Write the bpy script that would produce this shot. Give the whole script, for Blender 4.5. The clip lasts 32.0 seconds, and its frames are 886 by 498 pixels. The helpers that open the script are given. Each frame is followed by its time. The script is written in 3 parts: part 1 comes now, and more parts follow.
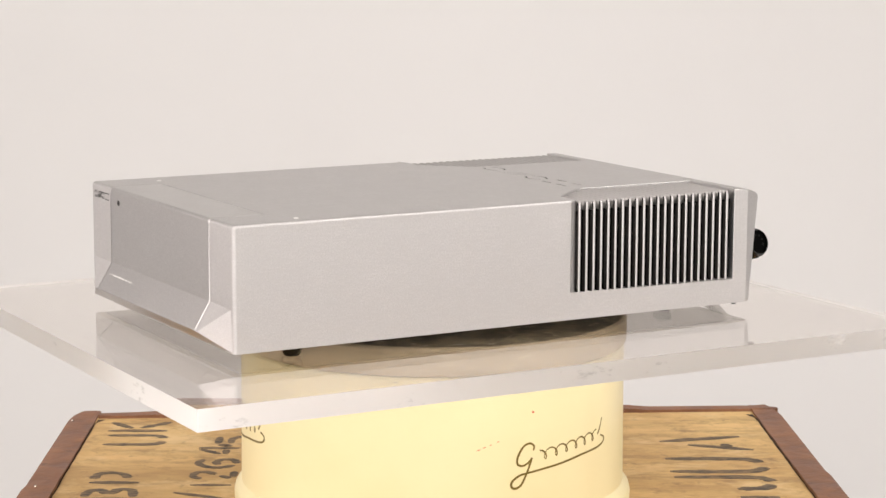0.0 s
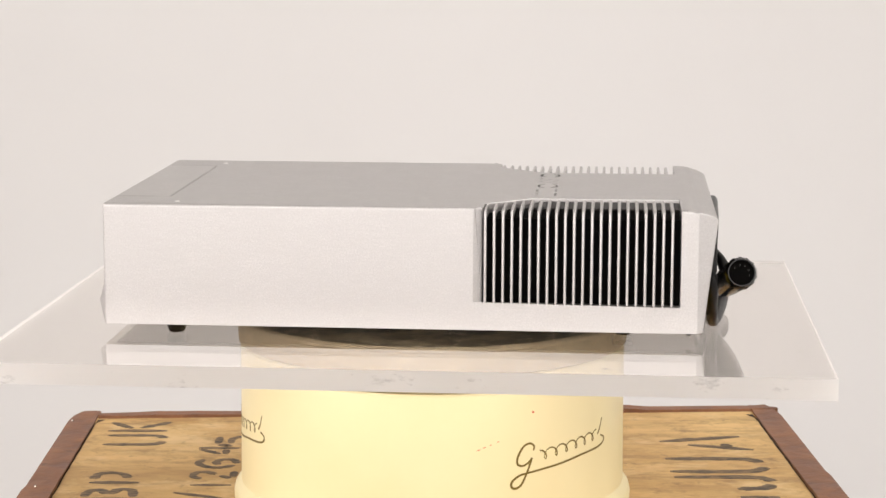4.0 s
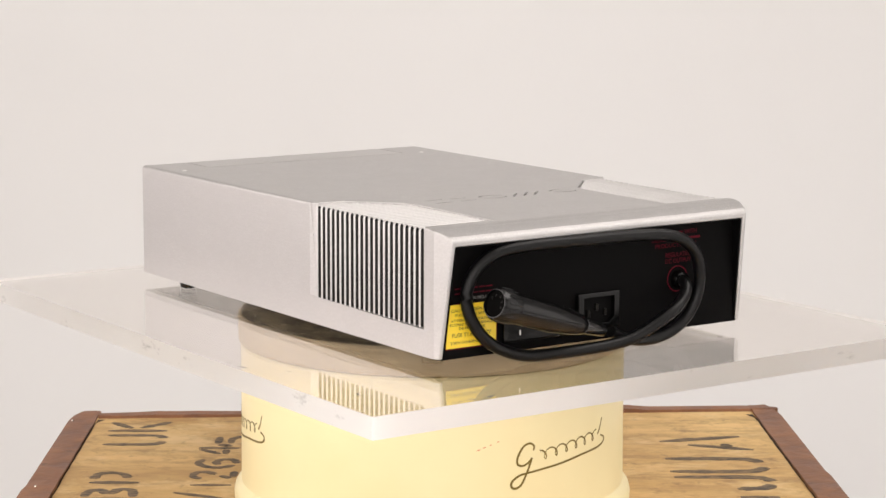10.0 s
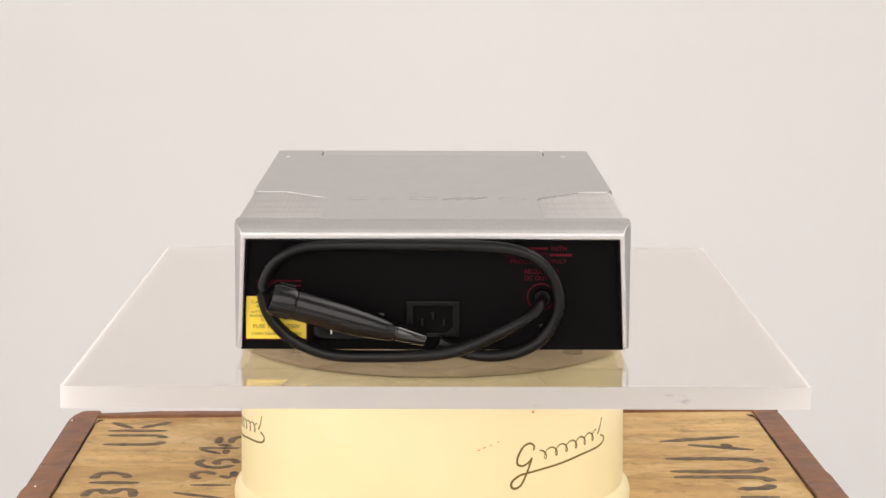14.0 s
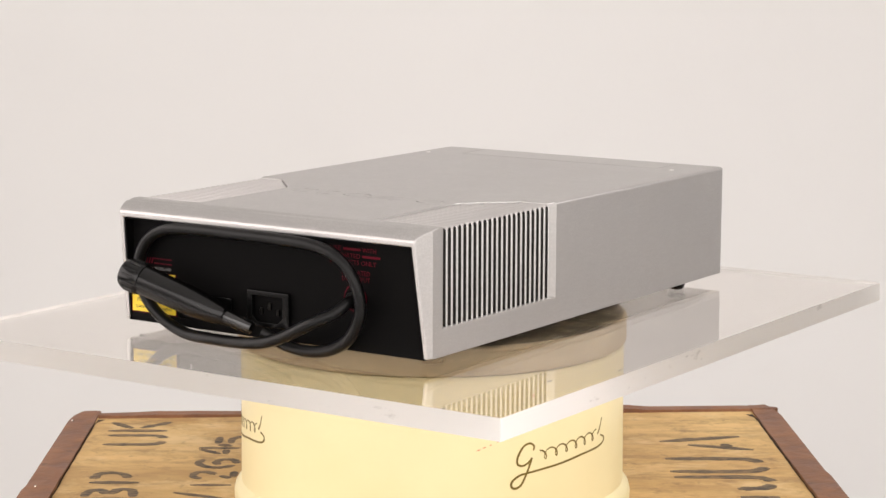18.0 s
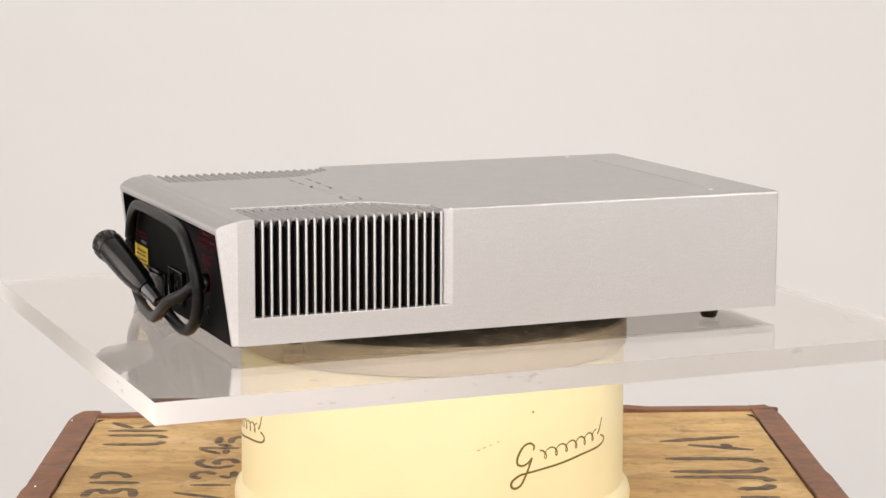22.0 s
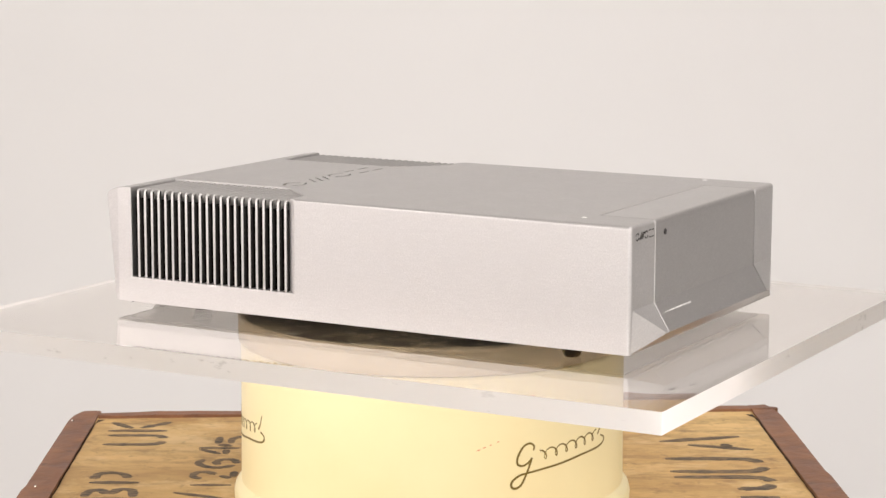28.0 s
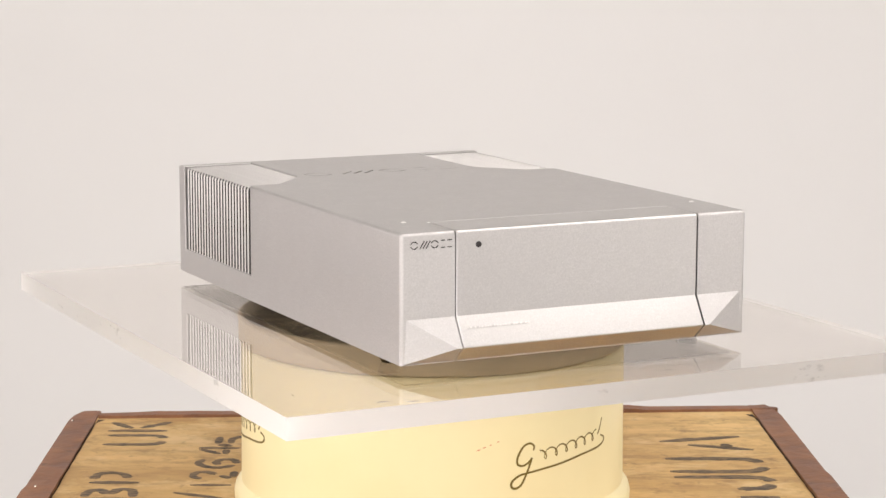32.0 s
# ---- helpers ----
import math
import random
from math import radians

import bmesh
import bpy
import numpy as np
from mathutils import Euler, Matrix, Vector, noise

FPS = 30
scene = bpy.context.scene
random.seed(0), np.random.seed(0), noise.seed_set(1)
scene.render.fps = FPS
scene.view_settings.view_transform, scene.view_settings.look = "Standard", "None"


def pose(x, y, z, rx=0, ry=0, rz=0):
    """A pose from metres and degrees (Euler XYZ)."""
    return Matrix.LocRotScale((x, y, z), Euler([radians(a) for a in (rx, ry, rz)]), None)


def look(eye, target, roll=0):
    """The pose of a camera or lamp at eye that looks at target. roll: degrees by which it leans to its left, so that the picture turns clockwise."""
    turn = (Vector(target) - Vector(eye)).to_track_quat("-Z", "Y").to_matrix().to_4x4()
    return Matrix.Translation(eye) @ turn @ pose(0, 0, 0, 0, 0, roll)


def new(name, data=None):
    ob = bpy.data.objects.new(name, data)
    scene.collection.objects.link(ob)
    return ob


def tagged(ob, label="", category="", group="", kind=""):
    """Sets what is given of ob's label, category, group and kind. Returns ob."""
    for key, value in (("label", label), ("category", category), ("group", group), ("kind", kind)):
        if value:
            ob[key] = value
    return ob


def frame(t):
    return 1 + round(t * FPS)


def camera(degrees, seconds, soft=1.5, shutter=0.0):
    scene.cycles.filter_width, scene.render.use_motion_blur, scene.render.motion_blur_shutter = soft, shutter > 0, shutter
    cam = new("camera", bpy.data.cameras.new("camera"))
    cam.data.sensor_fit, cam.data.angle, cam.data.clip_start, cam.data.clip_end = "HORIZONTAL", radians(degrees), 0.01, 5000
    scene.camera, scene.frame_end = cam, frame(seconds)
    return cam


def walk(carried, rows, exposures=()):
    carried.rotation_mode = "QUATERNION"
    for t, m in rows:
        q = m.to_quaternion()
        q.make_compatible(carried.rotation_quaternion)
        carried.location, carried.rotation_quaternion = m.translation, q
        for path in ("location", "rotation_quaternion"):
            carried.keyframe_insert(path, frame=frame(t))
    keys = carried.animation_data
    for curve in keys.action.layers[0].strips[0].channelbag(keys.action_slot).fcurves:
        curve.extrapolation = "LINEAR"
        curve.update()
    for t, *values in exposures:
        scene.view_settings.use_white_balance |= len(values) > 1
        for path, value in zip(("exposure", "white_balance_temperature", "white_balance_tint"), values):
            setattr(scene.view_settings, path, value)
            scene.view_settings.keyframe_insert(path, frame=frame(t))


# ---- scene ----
# ---- camera ----
EYE = Vector((0.0, -1.34282, 0.24579))
cam = camera(22.872, 32.0, soft=1.5)
CAM_POSE = look(EYE, EYE + Vector((math.sin(radians(0.27117)) * math.cos(radians(8.96017)),
                                   math.cos(radians(0.27117)) * math.cos(radians(8.96017)),
                                   -math.sin(radians(8.96017)))), 0.18313)
walk(cam, [(0.0, CAM_POSE), (32.0, CAM_POSE)])

# ---- world, lamps, exposure ----
world = bpy.data.worlds.new("studio_world")
scene.world = world
world.use_nodes = True
world.node_tree.nodes["Background"].inputs["Color"].default_value = (0.9, 0.93, 1.0, 1)
world.node_tree.nodes["Background"].inputs["Strength"].default_value = 0.3


def softbox(name, eye, target, width, height, watts, colour=(1, 0.93, 0.90)):
    data = bpy.data.lights.new(name, "AREA")
    data.shape, data.size, data.size_y = "RECTANGLE", width, height
    data.energy, data.color = watts, colour
    ob = new(name, data)
    ob.matrix_world = look(eye, target)
    return ob


softbox("softbox_front", (-0.27, -2.5, 0.78), (-0.18, 0, 0.05), 4.55, 1.9, 78, (1, 0.938, 0.908))
softbox("softbox_overhead", (1.15, -0.15, 1.48), (0, 0, 0), 1.2, 1.0, 15, (1, 0.93, 0.89))
softbox("softbox_left", (-2.25, -0.78, 0.62), (0, -1.43, 0.05), 3.1, 1.7, 48.5, (1, 0.897, 0.866))
softbox("softbox_right", (2.2, -0.92, 0.34), (0, -0.92, 0.05), 2.4, 1.6, 14.5, (1, 0.93, 0.89))
softbox("backdrop_lamp", (0.0, 0.7, 2.1), (0, 2.3, 0.9), 2.6, 0.5, 2.5)
scene.view_settings.exposure = -0.1


# ---- node helpers ----
class Nodes:
    """Short ways to build a material's nodes."""

    def __init__(self, name, colour=(0.8, 0.8, 0.8), rough=0.5, metal=0.0):
        self.mat = bpy.data.materials.new(name)
        self.mat.use_nodes = True
        self.tree = self.mat.node_tree
        self.bsdf = self.tree.nodes["Principled BSDF"]
        self.bsdf.inputs["Base Color"].default_value = (*colour, 1)
        self.bsdf.inputs["Roughness"].default_value = rough
        self.bsdf.inputs["Metallic"].default_value = metal
        self.coord = self.tree.nodes.new("ShaderNodeTexCoord")

    def link(self, a, b):
        self.tree.links.new(a, b)

    def noise(self, scale, detail=4.0, stretch=(1, 1, 1), rough=0.55):
        mapping = self.tree.nodes.new("ShaderNodeMapping")
        mapping.inputs["Scale"].default_value = stretch
        self.link(self.coord.outputs["Object"], mapping.inputs["Vector"])
        n = self.tree.nodes.new("ShaderNodeTexNoise")
        n.inputs["Scale"].default_value, n.inputs["Detail"].default_value = scale, detail
        n.inputs["Roughness"].default_value = rough
        self.link(mapping.outputs["Vector"], n.inputs["Vector"])
        return n.outputs["Fac"]

    def ramp(self, fac, *stops):
        r = self.tree.nodes.new("ShaderNodeValToRGB")
        while len(r.color_ramp.elements) < len(stops):
            r.color_ramp.elements.new(0.5)
        for el, (pos, col) in zip(r.color_ramp.elements, stops):
            el.position = pos
            el.color = (*col, 1) if len(col) == 3 else (col[0], col[0], col[0], 1)
        self.link(fac, r.inputs["Fac"])
        return r.outputs["Color"]

    def mix(self, fac, a, b, blend="MIX"):
        m = self.tree.nodes.new("ShaderNodeMix")
        m.data_type, m.blend_type = "RGBA", blend
        if hasattr(fac, "is_linked"):
            self.link(fac, m.inputs[0])
        else:
            m.inputs[0].default_value = fac
        for socket, value in ((m.inputs[6], a), (m.inputs[7], b)):
            if hasattr(value, "is_linked"):
                self.link(value, socket)
            else:
                socket.default_value = (*value, 1)
        return m.outputs[2]

    def colour(self, socket):
        self.link(socket, self.bsdf.inputs["Base Color"])

    def rough(self, fac, low, high):
        m = self.tree.nodes.new("ShaderNodeMapRange")
        m.inputs["To Min"].default_value, m.inputs["To Max"].default_value = low, high
        self.link(fac, m.inputs["Value"])
        self.link(m.outputs["Result"], self.bsdf.inputs["Roughness"])

    def bump(self, fac, strength, distance):
        b = self.tree.nodes.new("ShaderNodeBump")
        b.inputs["Strength"].default_value, b.inputs["Distance"].default_value = strength, distance
        self.link(fac, b.inputs["Height"])
        if self.bsdf.inputs["Normal"].is_linked:
            self.link(self.bsdf.inputs["Normal"].links[0].from_socket, b.inputs["Normal"])
        self.link(b.outputs["Normal"], self.bsdf.inputs["Normal"])


# ---- materials ----
def make_aluminium(name, base, rough_low, rough_high, grain, metal=1.0):
    n = Nodes(name, base, 0.4, metal)
    fleck = n.ramp(n.noise(1100, 3), (0.32, [c * 0.90 for c in base]), (0.68, [min(1, c * 1.09) for c in base]))
    drag = n.ramp(n.noise(700, 4, (0.22, 0.22, 1.0), 0.65), (0.36, (0.45,)), (0.60, (0,)))
    col = n.mix(drag, fleck, [c * 0.91 for c in base])
    n.colour(n.mix(n.ramp(n.noise(28, 4), (0.3, (0,)), (0.7, (0.5,))), col, [c * 0.96 for c in base]))
    n.rough(n.noise(55, 5), rough_low, rough_high)
    n.bump(n.noise(900, 3, (1, 1, 1.6)), grain, 0.0004)
    n.bump(n.noise(300, 4, (0.3, 0.3, 1.0)), grain * 0.8, 0.0006)
    return n.mat


ALU = make_aluminium("satin_cast_aluminium", (0.552, 0.542, 0.534), 0.42, 0.52, 0.15, 0.97)
ALU_FRONT = make_aluminium("satin_front_aluminium", (0.55, 0.54, 0.53), 0.33, 0.39, 0.03, 0.97)
ALU_BRIGHT = make_aluminium("machined_aluminium", (0.55, 0.54, 0.53), 0.38, 0.46, 0.06, 1.0)

n = Nodes("black_rear_enamel", (0.0028, 0.0026, 0.0026), 0.5)
n.bsdf.inputs["Specular IOR Level"].default_value = 0.045
n.rough(n.noise(90, 4), 0.5, 0.62)
n.bump(n.noise(1400, 2), 0.12, 0.0002)
BLACK_PANEL = n.mat

n = Nodes("black_moulded_plastic", (0.002, 0.002, 0.002), 0.3)
n.bsdf.inputs["Specular IOR Level"].default_value = 0.25
n.rough(n.noise(120, 3), 0.14, 0.24)
BLACK_PLASTIC = n.mat

n = Nodes("polished_black_plug", (0.002, 0.002, 0.002), 0.2)
n.bsdf.inputs["Specular IOR Level"].default_value = 0.36
n.rough(n.noise(140, 4), 0.16, 0.24)
PLUG_BLACK = n.mat

n = Nodes("bright_black_sleeve", (0.004, 0.004, 0.004), 0.08)
n.bsdf.inputs["Specular IOR Level"].default_value = 0.8
n.rough(n.noise(140, 4), 0.06, 0.12)
SLEEVE = n.mat

n = Nodes("glossy_black_plastic", (0.003, 0.003, 0.003), 0.12)
n.bsdf.inputs["Specular IOR Level"].default_value = 0.2
n.rough(n.noise(80, 3), 0.08, 0.2)
BLACK_GLOSS = n.mat

n = Nodes("black_cable_rubber", (0.003, 0.003, 0.003), 0.42)
n.bsdf.inputs["Specular IOR Level"].default_value = 0.22
n.rough(n.noise(160, 4), 0.28, 0.40)
n.bump(n.noise(900, 2), 0.1, 0.0003)
RUBBER = n.mat

n = Nodes("dull_black", (0.002, 0.0018, 0.0016), 0.9)
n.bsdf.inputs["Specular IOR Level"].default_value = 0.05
DULL_BLACK = n.mat

# Dark colour for the fin flanks and groove floors; the crests stay bright.
n = Nodes("dark_fin_flank", (0.025, 0.023, 0.021), 0.45)
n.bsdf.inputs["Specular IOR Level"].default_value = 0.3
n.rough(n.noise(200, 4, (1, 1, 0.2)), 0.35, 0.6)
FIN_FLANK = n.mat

n = Nodes("yellow_label_paper", (0.85, 0.62, 0.03), 0.4)
n.colour(n.mix(n.ramp(n.noise(60, 4), (0.35, (0,)), (0.7, (1,))), (0.82, 0.58, 0.03), (0.88, 0.66, 0.04)))
YELLOW = n.mat
BLACK_INK = Nodes("black_print_ink", (0.02, 0.018, 0.015), 0.5).mat
n = Nodes("red_print_ink", (0.085, 0.003, 0.010), 0.6)
n.bsdf.inputs["Specular IOR Level"].default_value = 0.1
RED_INK = n.mat
GREY_INK = Nodes("grey_print_ink", (0.16, 0.155, 0.15), 0.5).mat
PALE_INK = Nodes("pale_print_ink", (0.72, 0.71, 0.69), 0.5).mat
WHITE_INK = Nodes("white_print_ink", (0.8, 0.8, 0.78), 0.5).mat
SCRATCH = Nodes("pale_scratch", (0.80, 0.77, 0.68), 0.6).mat
STEEL = Nodes("nickel_steel", (0.55, 0.53, 0.5), 0.25, 1.0).mat
SCREW = Nodes("bright_screw_plating", (0.85, 0.84, 0.82), 0.35, 0.4).mat
n = Nodes("dull_base_steel", (0.13, 0.125, 0.12), 0.5, 0.6)
n.rough(n.noise(80, 4), 0.4, 0.6)
BASE_STEEL = n.mat
PIN_STEEL = Nodes("tarnished_pin_steel", (0.022, 0.021, 0.019), 0.3, 1.0).mat
LED_DARK = Nodes("unlit_lamp_lens", (0.012, 0.008, 0.008), 0.4).mat


n = Nodes("clear_acrylic", (0.90, 0.865, 0.83), 0.0)
n.bsdf.inputs["Transmission Weight"].default_value = 1.0
n.bsdf.inputs["IOR"].default_value = 1.49
ACRYLIC = n.mat
n = Nodes("sawn_acrylic_edge", (0.80, 0.80, 0.79), 0.4)
n.bsdf.inputs["Transmission Weight"].default_value = 0.25
n.bsdf.inputs["IOR"].default_value = 1.49
n.colour(n.ramp(n.noise(14, 4, (1, 1, 3), 0.6), (0.30, (0.83, 0.83, 0.815)), (0.72, (0.87, 0.87, 0.855))))
n.rough(n.noise(70, 5, (1, 1, 3)), 0.35, 0.55)
n.bump(n.noise(50, 4, (1, 1, 0.5)), 0.08, 0.002)
chips = n.tree.nodes.new("ShaderNodeBump")
chips.inputs["Strength"].default_value, chips.inputs["Distance"].default_value = 0.28, 0.003
n.link(n.noise(22, 3, (1, 1, 0.6)), chips.inputs["Height"])
glow = n.tree.nodes.new("ShaderNodeBsdfTranslucent")
glow.inputs["Color"].default_value = (0.99, 0.99, 0.98, 1)
blend = n.tree.nodes.new("ShaderNodeMixShader")
blend.inputs["Fac"].default_value = 0.78
n.link(n.bsdf.outputs["BSDF"], blend.inputs[1])
n.link(glow.outputs["BSDF"], blend.inputs[2])
shine = n.tree.nodes.new("ShaderNodeBsdfGlossy")
shine.inputs["Color"].default_value = (0.97, 0.97, 0.96, 1)
shine.inputs["Roughness"].default_value = 0.12
n.link(chips.outputs["Normal"], shine.inputs["Normal"])
cracks = n.tree.nodes.new("ShaderNodeMixShader")
n.link(n.ramp(n.noise(30, 6, (1, 1, 2.5), 0.65), (0.62, (0.04,)), (0.70, (0.34,))), cracks.inputs["Fac"])
n.link(blend.outputs["Shader"], cracks.inputs[1])
n.link(shine.outputs["BSDF"], cracks.inputs[2])
n.link(cracks.outputs["Shader"], n.tree.nodes["Material Output"].inputs["Surface"])
ACRYLIC_EDGE = n.mat
n = Nodes("greasy_smudge", (0.18, 0.18, 0.17), 0.5)
SMUDGE = n.mat

n = Nodes("cream_enamel", (0.87, 0.75, 0.46), 0.3)
n.colour(n.mix(n.ramp(n.noise(9, 5), (0.35, (0,)), (0.7, (1,))), (0.77, 0.69, 0.405), (0.81, 0.74, 0.455)))
n.rough(n.noise(40, 5), 0.24, 0.42)
n.bump(n.noise(22, 3), 0.08, 0.002)
CREAM = n.mat
n = Nodes("worn_platter_rim", (0.7, 0.58, 0.44), 0.4)
n.colour(n.mix(n.ramp(n.noise(60, 7, (1, 1, 1), 0.7), (0.38, (0,)), (0.64, (1,))), (0.42, 0.34, 0.215), (0.60, 0.50, 0.33)))
RIM = n.mat
n = Nodes("worn_platter_top", (0.2, 0.16, 0.10), 0.45, 0.25)
scr = n.ramp(n.noise(34, 8, (1, 1, 1), 0.75), (0.44, (0,)), (0.54, (1,)))
col = n.mix(scr, (0.46, 0.38, 0.24), (0.10, 0.078, 0.043))
col = n.mix(n.ramp(n.noise(150, 6), (0.57, (0,)), (0.63, (1,))), col, (0.78, 0.70, 0.52))
col = n.mix(n.ramp(n.noise(75, 6, (1, 1, 1), 0.7), (0.55, (0,)), (0.64, (0.8,))), col, (0.10, 0.078, 0.045))
n.colour(n.mix(n.ramp(n.noise(9, 4), (0.45, (0,)), (0.65, (0.6,))), col, (0.12, 0.092, 0.055)))
n.rough(n.noise(60, 5), 0.35, 0.6)
n.bump(n.noise(160, 5), 0.25, 0.001)
PLATTER = n.mat
# Worn khaki, browned to hold the shade of the plate overhead.
n = Nodes("worn_side_with_plate_shade", (0.55, 0.46, 0.28), 0.45)
col = n.mix(n.ramp(n.noise(20, 6, (1, 1, 5.0), 0.7), (0.38, (0,)), (0.64, (1,))), (0.50, 0.415, 0.265), (0.38, 0.31, 0.19))
n.colour(n.mix(n.ramp(n.noise(90, 5, (1, 1, 3.0)), (0.58, (0,)), (0.70, (0.7,))), col, (0.62, 0.53, 0.35)))
n.rough(n.noise(60, 5), 0.35, 0.6)
PLATTER_SIDE = n.mat
GOLD_INK = Nodes("faded_gold_transfer", (0.15, 0.105, 0.012), 0.5).mat
RED_SCUFF = Nodes("red_paint_scuff", (0.55, 0.1, 0.04), 0.6).mat

n = Nodes("old_plywood", (0.62, 0.44, 0.22), 0.7)
grain = n.noise(6, 8, (1.0, 2.2, 1.0), 0.65)
streak = n.noise(24, 8, (0.8, 2.6, 1.0), 0.75)
col = n.mix(n.ramp(grain, (0.36, (0,)), (0.62, (1,))), (0.47, 0.280, 0.096), (0.72, 0.495, 0.210))
col = n.mix(n.ramp(streak, (0.36, (0.50,)), (0.54, (0,))), col, (0.27, 0.155, 0.058))
col = n.mix(n.ramp(n.noise(30, 6, (1.0, 1.4, 1.0), 0.65), (0.56, (0,)), (0.70, (0.65,))), col, (0.20, 0.11, 0.042))
col = n.mix(n.ramp(n.noise(5, 4, (1.0, 1.5, 1.0)), (0.48, (0,)), (0.66, (0.60,))), col, (0.44, 0.275, 0.105))
col = n.mix(n.ramp(n.noise(14, 6, (1.0, 1.6, 1.0), 0.7), (0.54, (0,)), (0.66, (0.6,))), col, (0.76, 0.57, 0.29))
col = n.mix(n.ramp(n.noise(95, 5, (0.9, 0.9, 1.0), 0.7), (0.57, (0,)), (0.68, (0.5,))), col, (0.22, 0.13, 0.055))
n.colour(col)
n.rough(grain, 0.55, 0.8)
n.bump(streak, 0.3, 0.001)
PLYWOOD = n.mat

n = Nodes("rust_brown_strip", (0.17, 0.07, 0.045), 0.55)
r1, r2 = n.noise(45, 6), n.noise(11, 5)
col = n.mix(n.ramp(r1, (0.35, (0,)), (0.7, (1,))), (0.15, 0.062, 0.030), (0.31, 0.145, 0.070))
col = n.mix(n.ramp(r2, (0.46, (0,)), (0.68, (0.7,))), col, (0.17, 0.072, 0.034))
col = n.mix(n.ramp(n.noise(70, 5, (1, 1, 1), 0.7), (0.60, (0,)), (0.72, (0.7,))), col, (0.055, 0.028, 0.018))
col = n.mix(n.ramp(n.noise(19, 6, (1, 1, 1), 0.7), (0.62, (0,)), (0.72, (0.6,))), col, (0.40, 0.22, 0.13))
n.colour(col)
n.rough(r1, 0.4, 0.7)
n.bump(r1, 0.9, 0.002)
n.bump(n.noise(240, 4), 0.25, 0.0006)
STRIP = n.mat

# Dark colour for the shaded gap between metal strip and wood.
n = Nodes("dark_edge_shade", (0.03, 0.018, 0.010), 0.85)
n.colour(n.ramp(n.noise(60, 5), (0.35, (0.020, 0.012, 0.008)), (0.70, (0.10, 0.055, 0.028))))
EDGE_SHADE = n.mat

n = Nodes("black_stencil_paint", (0.02, 0.018, 0.016), 0.7)
n.colour(n.mix(n.ramp(n.noise(110, 6, (1, 4, 1), 0.7), (0.40, (0,)), (0.64, (0.9,))), (0.055, 0.043, 0.033), (0.30, 0.20, 0.10)))
STENCIL = n.mat

n = Nodes("white_backdrop_paint", (0.8, 0.79, 0.775), 0.85)
n.colour(n.mix(n.ramp(n.noise(1.3, 3), (0.3, (0,)), (0.7, (1,))), (0.777, 0.773, 0.763), (0.798, 0.797, 0.787)))
n.bump(n.noise(60, 4), 0.05, 0.002)
BACKDROP = n.mat
n = Nodes("grey_studio_wall", (0.36, 0.355, 0.35), 0.85)
n.bump(n.noise(40, 4), 0.05, 0.002)
WALL = n.mat


# ---- mesh helpers ----
def bm_box(x0, x1, y0, y1, z0, z1, bevel=0.0, segments=2):
    bm = bmesh.new()
    bmesh.ops.create_cube(bm, size=1.0)
    for v in bm.verts:
        v.co = Vector(((x0, x1)[v.co.x > 0], (y0, y1)[v.co.y > 0], (z0, z1)[v.co.z > 0]))
    if bevel:
        bmesh.ops.bevel(bm, geom=bm.edges[:], offset=bevel, segments=segments, profile=0.5, affect="EDGES")
    return bm


def bm_prism(points, axis, low, high):
    """A prism over a polygon; axis is the direction along which it is drawn out."""
    bm = bmesh.new()

    def place(a, b, c):
        return {"x": (c, a, b), "y": (a, c, b), "z": (a, b, c)}[axis]

    lower = [bm.verts.new(place(a, b, low)) for a, b in points]
    upper = [bm.verts.new(place(a, b, high)) for a, b in points]
    bm.faces.new(lower)
    bm.faces.new(upper[::-1])
    for i in range(len(points)):
        j = (i + 1) % len(points)
        bm.faces.new((lower[i], upper[i], upper[j], lower[j]))
    bmesh.ops.recalc_face_normals(bm, faces=bm.faces[:])
    return bm


def bm_lathe(profile, steps=48, closed=False):
    """Turns a profile of (radius, z) round the z axis."""
    bm = bmesh.new()
    rings = []
    for r, z in profile:
        if r < 1e-6:
            rings.append([bm.verts.new((0, 0, z))])
        else:
            rings.append([bm.verts.new((r * math.cos(2 * math.pi * i / steps), r * math.sin(2 * math.pi * i / steps), z)) for i in range(steps)])
    pairs = list(zip(rings, rings[1:])) + ([(rings[-1], rings[0])] if closed else [])
    for a, b in pairs:
        for i in range(steps):
            j = (i + 1) % steps
            if len(a) == 1 and len(b) > 1:
                bm.faces.new((a[0], b[i], b[j]))
            elif len(b) == 1 and len(a) > 1:
                bm.faces.new((a[i], b[0], a[j]))
            elif len(a) > 1:
                bm.faces.new((a[i], b[i], b[j], a[j]))
    bmesh.ops.recalc_face_normals(bm, faces=bm.faces[:])
    return bm


def spline(points, steps=8):
    """A smooth line through points (Catmull-Rom)."""
    pts = [Vector(q) for q in points]
    pts = [2 * pts[0] - pts[1]] + pts + [2 * pts[-1] - pts[-2]]
    out = []
    for i in range(1, len(pts) - 2):
        a, b, c, d = pts[i - 1:i + 3]
        for k in range(steps):
            t = k / steps
            out.append(0.5 * (2 * b + (c - a) * t + (2 * a - 5 * b + 4 * c - d) * t * t + (3 * b - a - 3 * c + d) * t ** 3))
    out.append(pts[-2])
    return out


